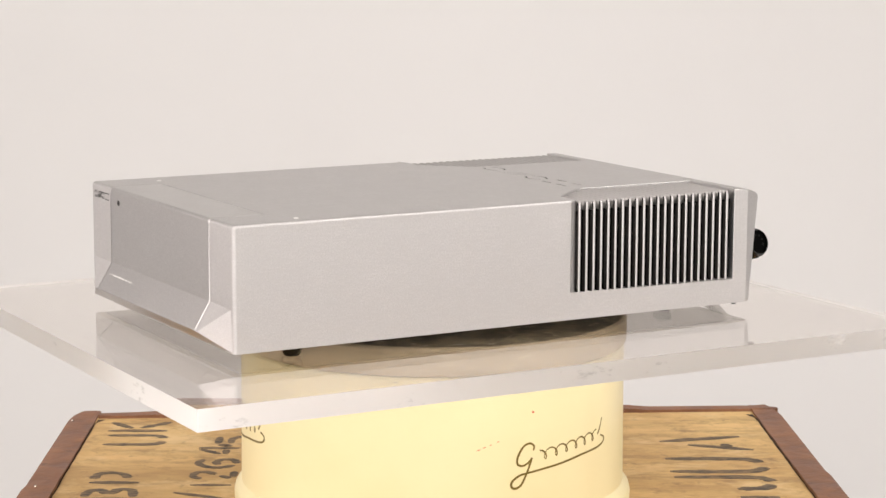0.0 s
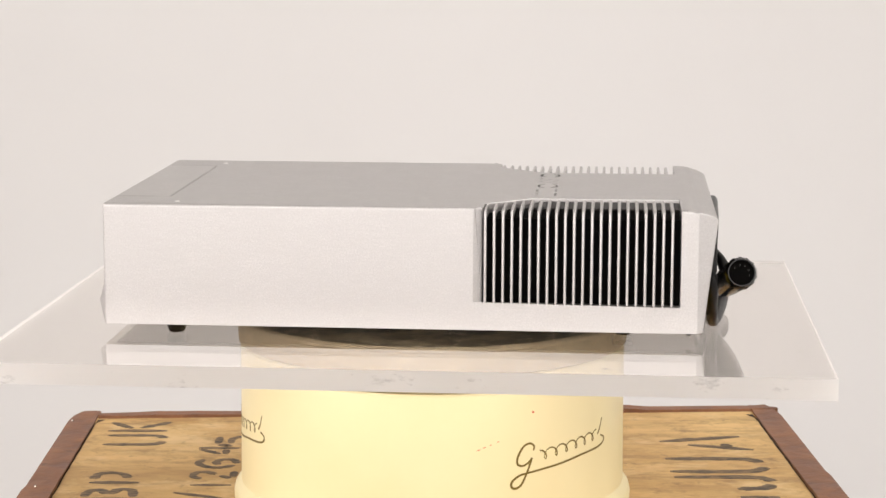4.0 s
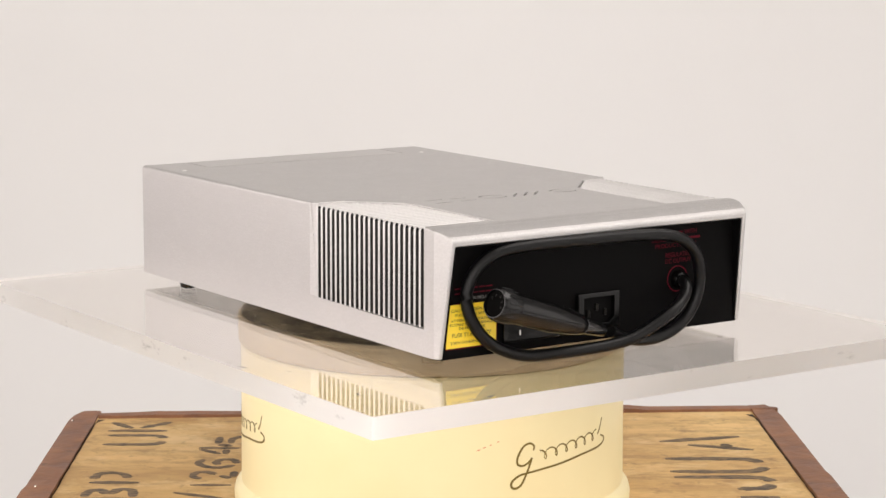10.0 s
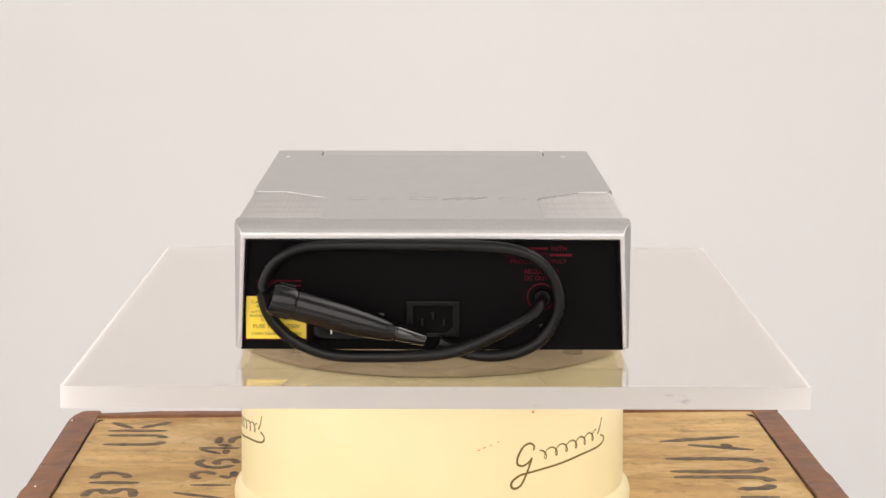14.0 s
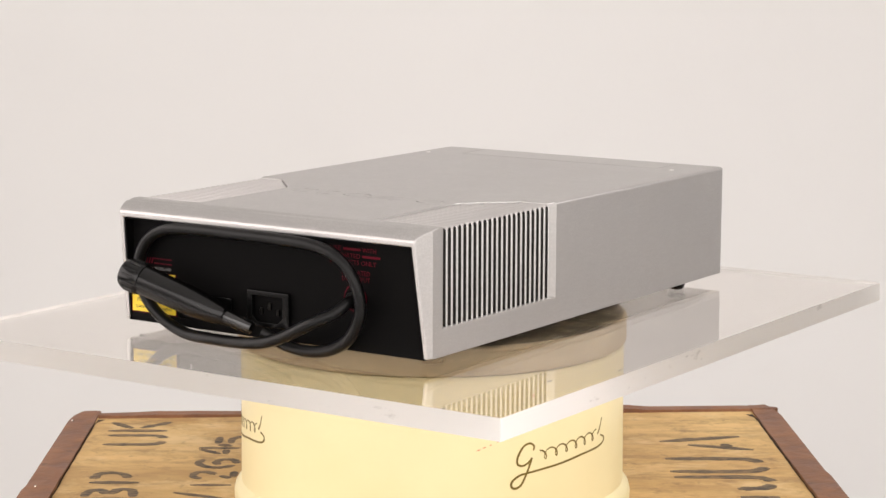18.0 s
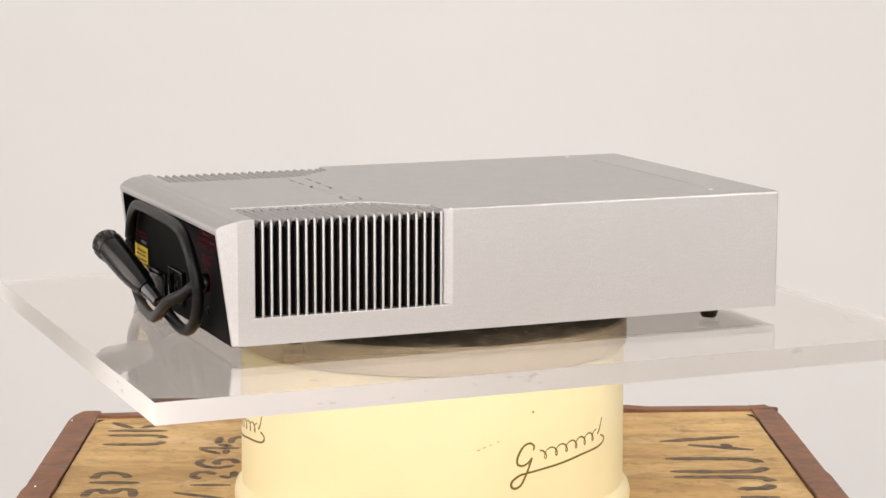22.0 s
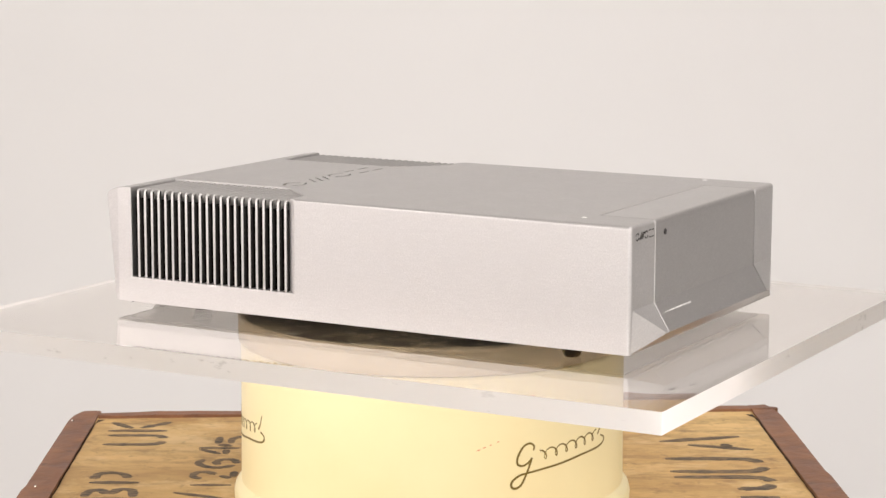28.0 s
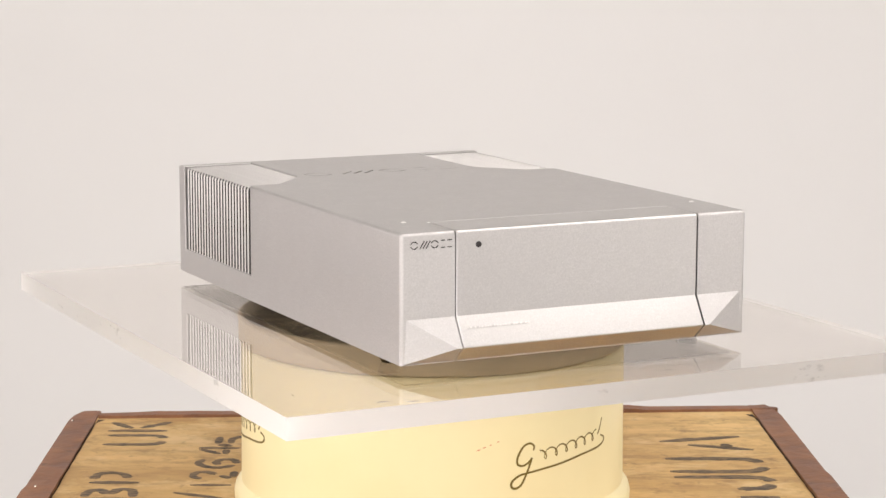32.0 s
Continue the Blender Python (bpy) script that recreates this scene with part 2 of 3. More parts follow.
def bm_tube(line, radius, sides=14):
    """A tube along a line of points."""
    bm = bmesh.new()
    up = Vector((0, 0, 1))
    rings = []
    for i, q in enumerate(line):
        d = (line[min(i + 1, len(line) - 1)] - line[max(i - 1, 0)]).normalized()
        side = d.cross(up)
        side = side.normalized() if side.length > 1e-3 else rings and last or Vector((1, 0, 0))
        if rings and side.dot(last) < 0:
            side = -side
        last = side
        top = side.cross(d).normalized()
        rings.append([bm.verts.new(q + side * radius * math.cos(2 * math.pi * k / sides) + top * radius * math.sin(2 * math.pi * k / sides)) for k in range(sides)])
    for a, b in zip(rings, rings[1:]):
        for k in range(sides):
            m = (k + 1) % sides
            bm.faces.new((a[k], a[m], b[m], b[k]))
    bm.faces.new(rings[0][::-1])
    bm.faces.new(rings[-1])
    bmesh.ops.recalc_face_normals(bm, faces=bm.faces[:])
    return bm


def to_mesh(name, bm, material, sharp=35):
    me = bpy.data.meshes.new(name)
    bm.to_mesh(me)
    bm.free()
    me.materials.append(material)
    for poly in me.polygons:
        poly.use_smooth = True
    me.set_sharp_from_angle(angle=radians(sharp))
    return me


def part(name, bm, material, parent, label="", m=None):
    ob = new(name, to_mesh(name, bm, material))
    ob.parent = parent
    if m is not None:
        ob.matrix_basis = m
    return tagged(ob, label) if label else ob


def thing(name, bm, material, label, category, group="", kind=""):
    ob = new(name, to_mesh(name, bm, material))
    return tagged(ob, label, category, group, kind)


def sharp_edges(bm, keep_out):
    """Edges with a crease of more than 40 degrees, but for those that keep_out names."""
    out = []
    for e in bm.edges:
        if len(e.link_faces) == 2 and e.calc_face_angle(0) > radians(40) and e.calc_length() > 0.0005:
            if not any(keep_out(v.co) for v in e.verts):
                out.append(e)
    return out


def carved(name, bm, steps, material, bevel=0.0, keep_out=lambda q: False):
    """The mesh of bm after cutting: steps are (operation, cutter bmesh)."""
    base = bpy.data.meshes.new(name)
    bm.to_mesh(base)
    bm.free()
    ob = new(name + "_blank", base)
    helpers = []
    for op, cutter in steps:
        me = bpy.data.meshes.new("cutter")
        cutter.to_mesh(me)
        cutter.free()
        c = new("cutter", me)
        helpers.append(c)
        mod = ob.modifiers.new("cut", "BOOLEAN")
        mod.operation, mod.object, mod.solver = op, c, "EXACT"
    bpy.context.view_layer.update()
    graph = bpy.context.evaluated_depsgraph_get()
    done = bpy.data.meshes.new_from_object(ob.evaluated_get(graph))
    for h in helpers + [ob]:
        data = h.data
        bpy.data.objects.remove(h)
        bpy.data.meshes.remove(data)
    done.name = name
    if bevel:
        bm = bmesh.new()
        bm.from_mesh(done)
        bmesh.ops.remove_doubles(bm, verts=bm.verts[:], dist=0.00002)
        bmesh.ops.bevel(bm, geom=sharp_edges(bm, keep_out), offset=bevel, segments=2, profile=0.5, affect="EDGES", clamp_overlap=False)
        bm.to_mesh(done)
        bm.free()
    done.materials.clear()
    done.materials.append(material)
    for poly in done.polygons:
        poly.use_smooth = True
        poly.material_index = 0
    # rounded edges shade smoothly, flat faces stay flat
    around = {}
    for poly in done.polygons:
        for vi in poly.vertices:
            around.setdefault(vi, []).append(poly)
    normals = [None] * len(done.loops)
    for poly in done.polygons:
        pts = [done.vertices[vi].co for vi in poly.vertices]
        reach = max((p - q).length for p, q in zip(pts, pts[1:] + pts[:1]))
        for li in poly.loop_indices:
            if poly.area / reach > 0.0022:
                normals[li] = poly.normal.copy()
                continue
            total = Vector((0, 0, 0))
            for other in around[done.loops[li].vertex_index]:
                if other.normal.dot(poly.normal) > 0.62:
                    total += other.normal * other.area
            normals[li] = total.normalized() if total.length > 1e-12 else poly.normal.copy()
    done.normals_split_custom_set(normals)
    return done


def hang(name, me, parent, label=""):
    ob = new(name, me)
    ob.parent = parent
    return tagged(ob, label) if label else ob


def lettering(text, material, parent, m, width, height, name="printed_text", depth=0.0001):
    """Words in the built-in font, fitted to a width and a height, starting at the pose m (x along the words, y up the letters)."""
    cu = bpy.data.curves.new(name, "FONT")
    cu.body, cu.extrude, cu.resolution_u = text, 0.01, 3
    ob = new(name, cu)
    bpy.context.view_layer.update()
    me = bpy.data.meshes.new_from_object(ob.evaluated_get(bpy.context.evaluated_depsgraph_get()))
    bpy.data.objects.remove(ob)
    bpy.data.curves.remove(cu)
    co = np.array([v.co for v in me.vertices])
    lo, hi = co.min(0), co.max(0)
    for v in me.vertices:
        v.co = Vector(((v.co.x - lo[0]) / (hi[0] - lo[0]) * width, (v.co.y - lo[1]) / (hi[1] - lo[1]) * height, depth * (1 if v.co.z > 0 else 0)))
    me.name = name
    me.materials.clear()
    me.materials.append(material)
    out = new(name, me)
    out.parent = parent
    out.matrix_basis = m
    return out


# ---- the room ----
FLOOR_Z = -0.64


def build_room():
    profile = [(-3.2, FLOOR_Z)]
    for i in range(13):
        a = radians(90 * i / 12)
        profile.append((1.5 + 0.9 * math.sin(a), FLOOR_Z + 0.9 - 0.9 * math.cos(a)))
    profile.append((2.4, 2.3))
    back = [(y + 0.08, z - 0.08) if z < 2.29 else (y + 0.08, z) for y, z in profile[1:]]
    bm = bm_prism(profile + back[::-1] + [(-3.2, FLOOR_Z - 0.08)], "x", -2.6, 2.6)
    thing("backdrop", bm, BACKDROP, "white painted studio sweep behind the turntable", "backdrop", kind="structure")
    thing("wall_west", bm_box(-2.7, -2.602, -3.2, 2.4, FLOOR_Z - 0.08, 2.3), WALL, "plain grey studio side wall", "wall", kind="structure")
    thing("wall_east", bm_box(2.602, 2.7, -3.2, 2.4, FLOOR_Z - 0.08, 2.3), WALL, "plain grey studio side wall", "wall", kind="structure")
    thing("wall_south", bm_box(-2.7, 2.7, -3.3, -3.202, FLOOR_Z - 0.08, 2.3), WALL, "plain grey studio wall behind the camera", "wall", kind="structure")
    thing("ceiling", bm_box(-2.7, 2.7, -3.3, 2.5, 2.302, 2.4), BACKDROP, "plain white studio ceiling", "ceiling", kind="structure")


build_room()

# ---- the crate ----
CRATE_TOP = -0.126
CRATE_CORNERS = [(-0.258, -0.262), (0.270, -0.262), (0.256, 0.258), (-0.264, 0.228)]


def bm_strip(start, end, inward, width, z, thick, wave, seed, count=36):
    """A thin metal strip along an edge, its inner border uneven and its face slightly buckled."""
    rng = random.Random(seed)
    bm = bmesh.new()
    rows = []
    for i in range(count + 1):
        f = i / count
        q = start.lerp(end, f) + inward * (0.006 if i in (0, count) else 0.0015 if i in (1, count - 1) else 0.0)
        buckle = wave * (0.6 * math.sin(f * 9.0 + seed) + 0.4 * math.sin(f * 23.0 + 2 * seed)) + rng.uniform(-1, 1) * wave * 0.25
        inner = start.lerp(end, f) + inward * (width + rng.uniform(-0.0003, 0.0003))
        mid = q + inward * width * 0.5
        rows.append([bm.verts.new((q.x, q.y, z - 0.006)), bm.verts.new((q.x, q.y, z + thick * 0.7)),
                     bm.verts.new((q.x + inward.x * 0.0012, q.y + inward.y * 0.0012, z + thick + max(0, buckle))),
                     bm.verts.new((mid.x, mid.y, z + thick + abs(buckle) * 0.4)),
                     bm.verts.new((inner.x, inner.y, z + thick + max(0, buckle) * 0.8)), bm.verts.new((inner.x, inner.y, z - 0.001))])
    for a, b in zip(rows, rows[1:]):
        for k in range(6):
            m = (k + 1) % 6
            bm.faces.new((a[k], b[k], b[m], a[m]))
    bm.faces.new(rows[0])
    bm.faces.new(rows[-1][::-1])
    bmesh.ops.recalc_face_normals(bm, faces=bm.faces[:])
    return bm


STENCIL_STROKES = {
    "U": [[(0.08, 1), (0.08, 0.25), (0.2, 0.05), (0.36, 0.0)], [(0.92, 1), (0.92, 0.25), (0.8, 0.06), (0.66, 0.02)]],
    "K": [[(0.05, 1), (0.05, 0)], [(0.95, 1), (0.3, 0.6)], [(0.35, 0.47), (0.98, 0)]],
    "B": [[(0.08, 1), (0.08, 0)], [(0.3, 0.98), (0.85, 0.92), (0.92, 0.7), (0.55, 0.56)], [(0.55, 0.48), (1, 0.36), (0.92, 0.1), (0.3, 0.02)]],
    "P": [[(0.08, 1), (0.08, 0)], [(0.42, 0.96), (0.85, 0.9), (1, 0.66), (0.85, 0.4), (0.5, 0.26)]],
    "/": [[(0, 0), (1, 1)]],
    "1": [[(0.5, 1), (0.5, 0)]],
    "2": [[(0, 0.78), (0.3, 1), (0.82, 0.94), (0.9, 0.7), (0.6, 0.45)], [(0.42, 0.34), (0.08, 0.08)], [(0.25, 0.03), (1, 0.03)]],
    "6": [[(0.92, 0.9), (0.5, 1), (0.12, 0.75), (0.05, 0.4), (0.3, 0.05)], [(0.5, 0.0), (0.86, 0.1), (0.95, 0.35), (0.7, 0.55), (0.35, 0.48)]],
    "4": [[(0.7, 1), (0.7, 0)], [(0.55, 0.95), (0.02, 0.42)], [(0.02, 0.3), (0.5, 0.3)], [(0.86, 0.3), (1.05, 0.3)]],
    "5": [[(0.95, 0.97), (0.25, 0.97)], [(0.12, 0.95), (0.12, 0.62)], [(0.3, 0.62), (0.75, 0.62), (0.97, 0.38), (0.75, 0.08), (0.45, 0)], [(0.25, 0.03), (0, 0.14)]],
    "A": [[(0.6, 1), (1, 0.08)], [(0.36, 0.7), (0, 0)], [(0.2, 0.26), (0.44, 0.3)]],
    "J": [[(0.85, 1), (0.85, 0.22), (0.72, 0.05), (0.55, 0)], [(0.32, 0.02), (0.08, 0.12), (0.02, 0.4)]],
}


# nails (along, inset) on the edge strips and the stretches where a second piece laps over the first, by the corners they run between
NAILS = {(0, 3): ((0.93, 0.20), (0.55, 0.45), (0.20, 0.50)), (1, 2): ((0.30, 0.50), (0.10, 0.40)), (3, 2): (), (0, 1): ((0.10, 0.50), (0.45, 0.40), (0.80, 0.60))}
LAPS = {(0, 3): (0.02, 0.60), (1, 2): (0.02, 0.66)}


def build_crate():
    crate = tagged(new("wooden_crate"), "old plywood tea crate with rusty metal edges and black stencils", "crate")
    inset = 0.004
    corners = [Vector(q) for q in CRATE_CORNERS]
    centre = sum(corners, Vector((0, 0))) / 4
    inner = [q + (centre - q).normalized() * inset for q in corners]
    part("top_panel", bm_prism([tuple(q) for q in inner], "z", CRATE_TOP - 0.006, CRATE_TOP), PLYWOOD, crate)
    for i in range(4):
        a, b = corners[i], corners[(i + 1) % 4]
        inw = Vector((-(b - a).y, (b - a).x)).normalized()
        a2, b2 = a + inw * 0.002, b + inw * 0.002
        bm = bm_prism([tuple(a2), tuple(b2), tuple(b2 + inw * 0.006), tuple(a2 + inw * 0.006)], "z", FLOOR_Z + 0.001, CRATE_TOP - 0.0065)
        part("side_panel", bm, PLYWOOD, crate)
    sides = [(0, 3, 0.0195, 0.0010, 3), (1, 2, 0.0190, 0.0009, 5), (3, 2, 0.0125, 0.0022, 8), (0, 1, 0.0195, 0.0010, 2)]
    for a, b, width, wave, seed in sides:
        s, e = corners[a], corners[b]
        d = (e - s).normalized()
        inw = Vector((-d.y, d.x))
        if inw.dot(centre - s) < 0:
            inw = -inw
        if a == 3:
            s = s + d * 0.0200
        elif b == 3:
            e = e + d * 0.0080
        edge = part("edge_strip", bm_strip(s, e, inw, width, CRATE_TOP, 0.0012 + (0.0008 if a == 3 else 0.0), wave, seed), STRIP, crate, "rusty brown metal edge strip")
        if a != 3:
            # Thin dark ribbon painted in for the shade at the strip's inner edge.
            shade_strip = bm_strip(s + d * 0.012 + inw * width * 0.98, e - d * 0.024 + inw * width * 0.98, inw, 0.0016, CRATE_TOP, 0.0003, 0.0, seed + 20, 60)
            part("shade_line", shade_strip, EDGE_SHADE, crate, "dark line for the shaded gap along the metal edge strip")
        if (a, b) in LAPS:
            low, high = LAPS[a, b]
            part("strip_lap", bm_strip(s.lerp(e, low) - inw * 0.0004, s.lerp(e, high) - inw * 0.0004, inw, width + 0.0009, CRATE_TOP + 0.0013, 0.0009, 0.0007, seed + 40, 24), STRIP, edge, "lapped piece of rusty metal strip")
        for f, inset in NAILS[a, b]:
            q = s.lerp(e, f) + inw * width * inset
            bm = bm_lathe([(0.0, 0.0009), (0.0006, 0.0007), (0.0009, 0.0)], 10)
            part("nail_head", bm, STEEL, edge, m=Matrix.Translation((q.x, q.y, CRATE_TOP + 0.0022 + (0.0022 if (a, b) in LAPS and f < LAPS[a, b][1] else 0.0))))
    for i in range(4):
        q = corners[i]
        inw = (centre - q).normalized()
        bm = bm_box(-0.012, 0.012, -0.012, 0.012, FLOOR_Z + 0.001, CRATE_TOP - 0.007, 0.001)
        part("corner_post", bm, STRIP, crate, m=Matrix.Translation((q.x + inw.x * 0.013, q.y + inw.y * 0.013, 0)))

    # stencilled marks, all read with their tops to the west
    def mark(letter, x_top, x_bottom, y_start, y_end, weight):
        bm = bmesh.new()
        rng = random.Random(ord(letter))
        for stroke in STENCIL_STROKES[letter]:
            pts = spline([(x_bottom + (x_top - x_bottom) * v, y_start + (y_end - y_start) * u, 0) for u, v in stroke], 7)
            rows = []
            for i, q in enumerate(pts):
                d = (pts[min(i + 1, len(pts) - 1)] - pts[max(i - 1, 0)]).normalized()
                end = min(i, len(pts) - 1 - i)
                half = weight * (0.42 if end > 1 else 0.34 if end else 0.18) * rng.uniform(0.78, 1.10)
                side = Vector((-d.y, d.x, 0)) * half
                rows.append([bm.verts.new(q + side * k + Vector((0, 0, CRATE_TOP + h))) for k, h in ((1, 0.00005), (1, 0.0002), (-1, 0.0002), (-1, 0.00005))])
            for p, q in zip(rows, rows[1:]):
                for k in range(3):
                    bm.faces.new((p[k], q[k], q[k + 1], p[k + 1]))
        bmesh.ops.recalc_face_normals(bm, faces=bm.faces[:])
        part("stencil_mark", bm, STENCIL, crate, "faded black stencilled character")

    for letter, x0, x1, y0, y1, weight in (
            ("U", -0.229, -0.188, 0.137, 0.168, 0.0082), ("K", -0.231, -0.189, 0.178, 0.206, 0.0082), ("B", -0.2215, -0.189, -0.004, 0.021, 0.0082), ("P", -0.2225, -0.190, 0.036, 0.063, 0.0082),
            ("/", -0.165, -0.132, 0.000, 0.014, 0.0066), ("1", -0.1565, -0.130, 0.029, 0.036, 0.0066), ("2", -0.157, -0.130, 0.048, 0.067, 0.0066), ("6", -0.157, -0.131, 0.076, 0.100, 0.0068),
            ("4", -0.161, -0.133, 0.113, 0.137, 0.0068), ("5", -0.150, -0.124, 0.135, 0.163, 0.0068), ("A", 0.159, 0.222, 0.128, 0.166, 0.0098), ("U", 0.158, 0.222, 0.066, 0.106, 0.0108), ("J", 0.159, 0.222, 0.025, 0.060, 0.0108)):
        mark(letter, x0, x1, y0, y1, weight)
    part("stencil_mark", bm_box(0.196, 0.221, -0.001, 0.008, CRATE_TOP + 0.0001, CRATE_TOP + 0.0003), STENCIL, crate)


build_crate()

# ---- the drum ----
DRUM_R = 0.1193


def drum_point(deg, z, out=0.0):
    a = radians(deg)
    out += 0.0003 * min(1.0, max(0.0, (-0.06 - z) / 0.04))
    return Vector(((DRUM_R + out) * math.sin(a), -(DRUM_R + out) * math.cos(a), z))


def bm_script(line, half, steps=6):
    """A raised pen stroke on the drum's wall along (degrees, z, half-width factor)."""
    pts = spline([(a, z, w) for a, z, w in line], steps)
    bm = bmesh.new()
    rows = []
    k = DRUM_R * math.pi / 180
    for i, q in enumerate(pts):
        d = pts[min(i + 1, len(pts) - 1)] - pts[max(i - 1, 0)]
        d = Vector((d.x * k, d.y))
        d = d.normalized() if d.length > 1e-9 else Vector((1, 0))
        nrm = Vector((-d.y, d.x)) * half * max(q.z, 0.25)
        rows.append([bm.verts.new(drum_point(q.x + s * nrm.x / k, q.y + s * nrm.y, o)) for s, o in ((1, 0.0), (1, 0.00016), (-1, 0.00016), (-1, 0.0))])
    for a, b in zip(rows, rows[1:]):
        for j in range(3):
            bm.faces.new((a[j], a[j + 1], b[j + 1], b[j]))
    bmesh.ops.recalc_face_normals(bm, faces=bm.faces[:])
    return bm


def emblem(parent, shift):
    """A flourish of plain loops over a long slanted underline."""
    loops = []
    for i in range(73):
        f = i / 72
        a, ang = 31.6 + f * 23.4, f * 2 * math.pi * 6
        loops.append((a + 1.15 * math.sin(ang) + shift, -0.0714 + f * 0.0047 + 0.0029 * math.cos(ang), 0.7 + 0.3 * math.sin(ang + 0.6)))
    part("emblem_flourish", bm_script(loops, 0.00048, 2), GOLD_INK, parent, "faded gold painted flourish")
    sweep = [(29.5, -0.0679, 0.7), (29.7, -0.0655, 1), (28.5, -0.0635, 1), (26.6, -0.0645, 1), (25.1, -0.0683, 1.1), (24.3, -0.0727, 1.1), (24.7, -0.0755, 1.1), (26.4, -0.0763, 1),
             (28.3, -0.0742, 1), (29.0, -0.0723, 1), (28.3, -0.0764, 1), (27.2, -0.0818, 1), (25.6, -0.0876, 1.1), (23.8, -0.0894, 1.2), (22.6, -0.0880, 1.2), (22.8, -0.0852, 1.1),
             (24.7, -0.0823, 1), (27.6, -0.0810, 1), (39.4, -0.0784, 1), (47.2, -0.0763, 1), (55.8, -0.0749, 1), (58.9, -0.0731, 1), (59.4, -0.0701, 0.9), (57.3, -0.0681, 0.8)]
    part("emblem_underline", bm_script([(a + shift, z, w) for a, z, w in sweep], 0.00060), GOLD_INK, parent, "faded gold painted underline")
    tall = [(55.7, -0.0670, 0.9), (57.0, -0.0636, 0.8), (58.2, -0.0577, 0.4)]
    part("emblem_stroke", bm_script([(a + shift, z, w) for a, z, w in tall], 0.0006), GOLD_INK, parent)


def build_drum():
    r = DRUM_R
    outer = [(0.0, -0.0312), (r - 0.004, -0.0312), (r - 0.001, -0.0318), (r, -0.0332), (r, -0.060), (r + 0.0003, -0.100), (r + 0.0005, -0.1085),
             (r + 0.0022, -0.1105), (r + 0.0042, -0.1130), (r + 0.0050, -0.1165), (r + 0.0048, -0.1215), (r + 0.0036, -0.1250), (r + 0.001, CRATE_TOP), (0.0, CRATE_TOP)]
    drum = thing("turntable_drum", bm_lathe(outer, 128), CREAM, "cream enamelled drum base with gold painted emblems on the crate", "drum")
    for shift in (0.0, -117.0, 121.0):
        emblem(drum, shift)
    for a, z, w, h, tilt in ((29.3, -0.0450, 0.0013, 0.0016, 0.3), (12.9, -0.0648, 0.0022, 0.0005, 0.4), (14.6, -0.0634, 0.0020, 0.0004, 0.3), (16.4, -0.0622, 0.0012, 0.0004, 0.2), (18.6, -0.0606, 0.0016, 0.0004, 0.3)):
        k = DRUM_R * math.pi / 180
        line = [(a - w / k / 2, z - w * tilt / 2, 0.4), (a, z, 1.0), (a + w / k / 2, z + w * tilt / 2, 0.4)]
        part("paint_scuff", bm_script(line, h / 2), RED_SCUFF, drum, "small red paint scuff")
    return drum


drum = build_drum()

PLATE_TOP = -0.0017

# ---- the platter and the acrylic plate ----
platter = thing("turntable_platter", bm_lathe([(0.0, -0.0143), (0.1180, -0.0143), (0.1180, -0.0160), (0.1206, -0.0168), (0.1208, -0.0180), (0.1208, -0.0292), (0.1202, -0.0304), (0.1186, -0.0310), (0.0, -0.0311)], 128),
                PLATTER_SIDE, "worn cream round platter with a scratched dark top, under the plate", "platter")
part("platter_rim", bm_lathe([(0.1181, -0.0160), (0.1181, -0.0141), (0.1188, -0.0138), (0.1200, -0.0141), (0.1210, -0.0150), (0.1212, -0.0164), (0.1207, -0.0170)], 128, True), RIM, platter, "worn cream rim")
part("platter_top", bm_lathe([(0.0, -0.0138), (0.1181, -0.0138), (0.1185, -0.0141), (0.0, -0.01415)], 96), PLATTER, platter, "dull dark scratched metal top")


def build_scratches():
    """Pale scratches and specks in the platter's worn top."""
    rng = random.Random(5)
    for i in range(84):
        r, a = rng.uniform(0.055, 0.116), rng.uniform(0, 2 * math.pi)
        length, turn = rng.uniform(0.002, 0.018) * (1 if i % 3 == 0 else 0.25), rng.uniform(-0.6, 0.6)
        q = Vector((r * math.cos(a), r * math.sin(a), -0.01375))
        w = rng.uniform(0.0004, 0.0011)
        bend = rng.uniform(-0.1, 0.1) * length
        outline = [(-length / 2, -w / 2), (0, bend - w / 2), (length / 2, -w / 2), (length / 2, w / 2), (0, bend + w / 2), (-length / 2, w / 2)]
        part("scratch", bm_prism(outline, "z", 0, 0.00008), SCRATCH, platter, m=Matrix.Translation(q) @ Matrix.Rotation(a + math.pi / 2 + turn, 4, "Z"))
    for x, y, length, turn in ((-0.0627, 0.0319, 0.026, 70), (-0.0620, 0.0335, 0.030, 128), (-0.0540, 0.1030, 0.030, 40), (-0.0520, 0.1010, 0.018, 110)):
        outline = [(-length / 2, -0.0002), (length / 2, -0.0003), (length / 2, 0.0002), (-length / 2, 0.0003)]
        part("scratch", bm_prism(outline, "z", 0, 0.00008), SCRATCH, platter, m=Matrix.Translation((x, y, -0.01375)) @ Matrix.Rotation(radians(turn), 4, "Z"))


build_scratches()


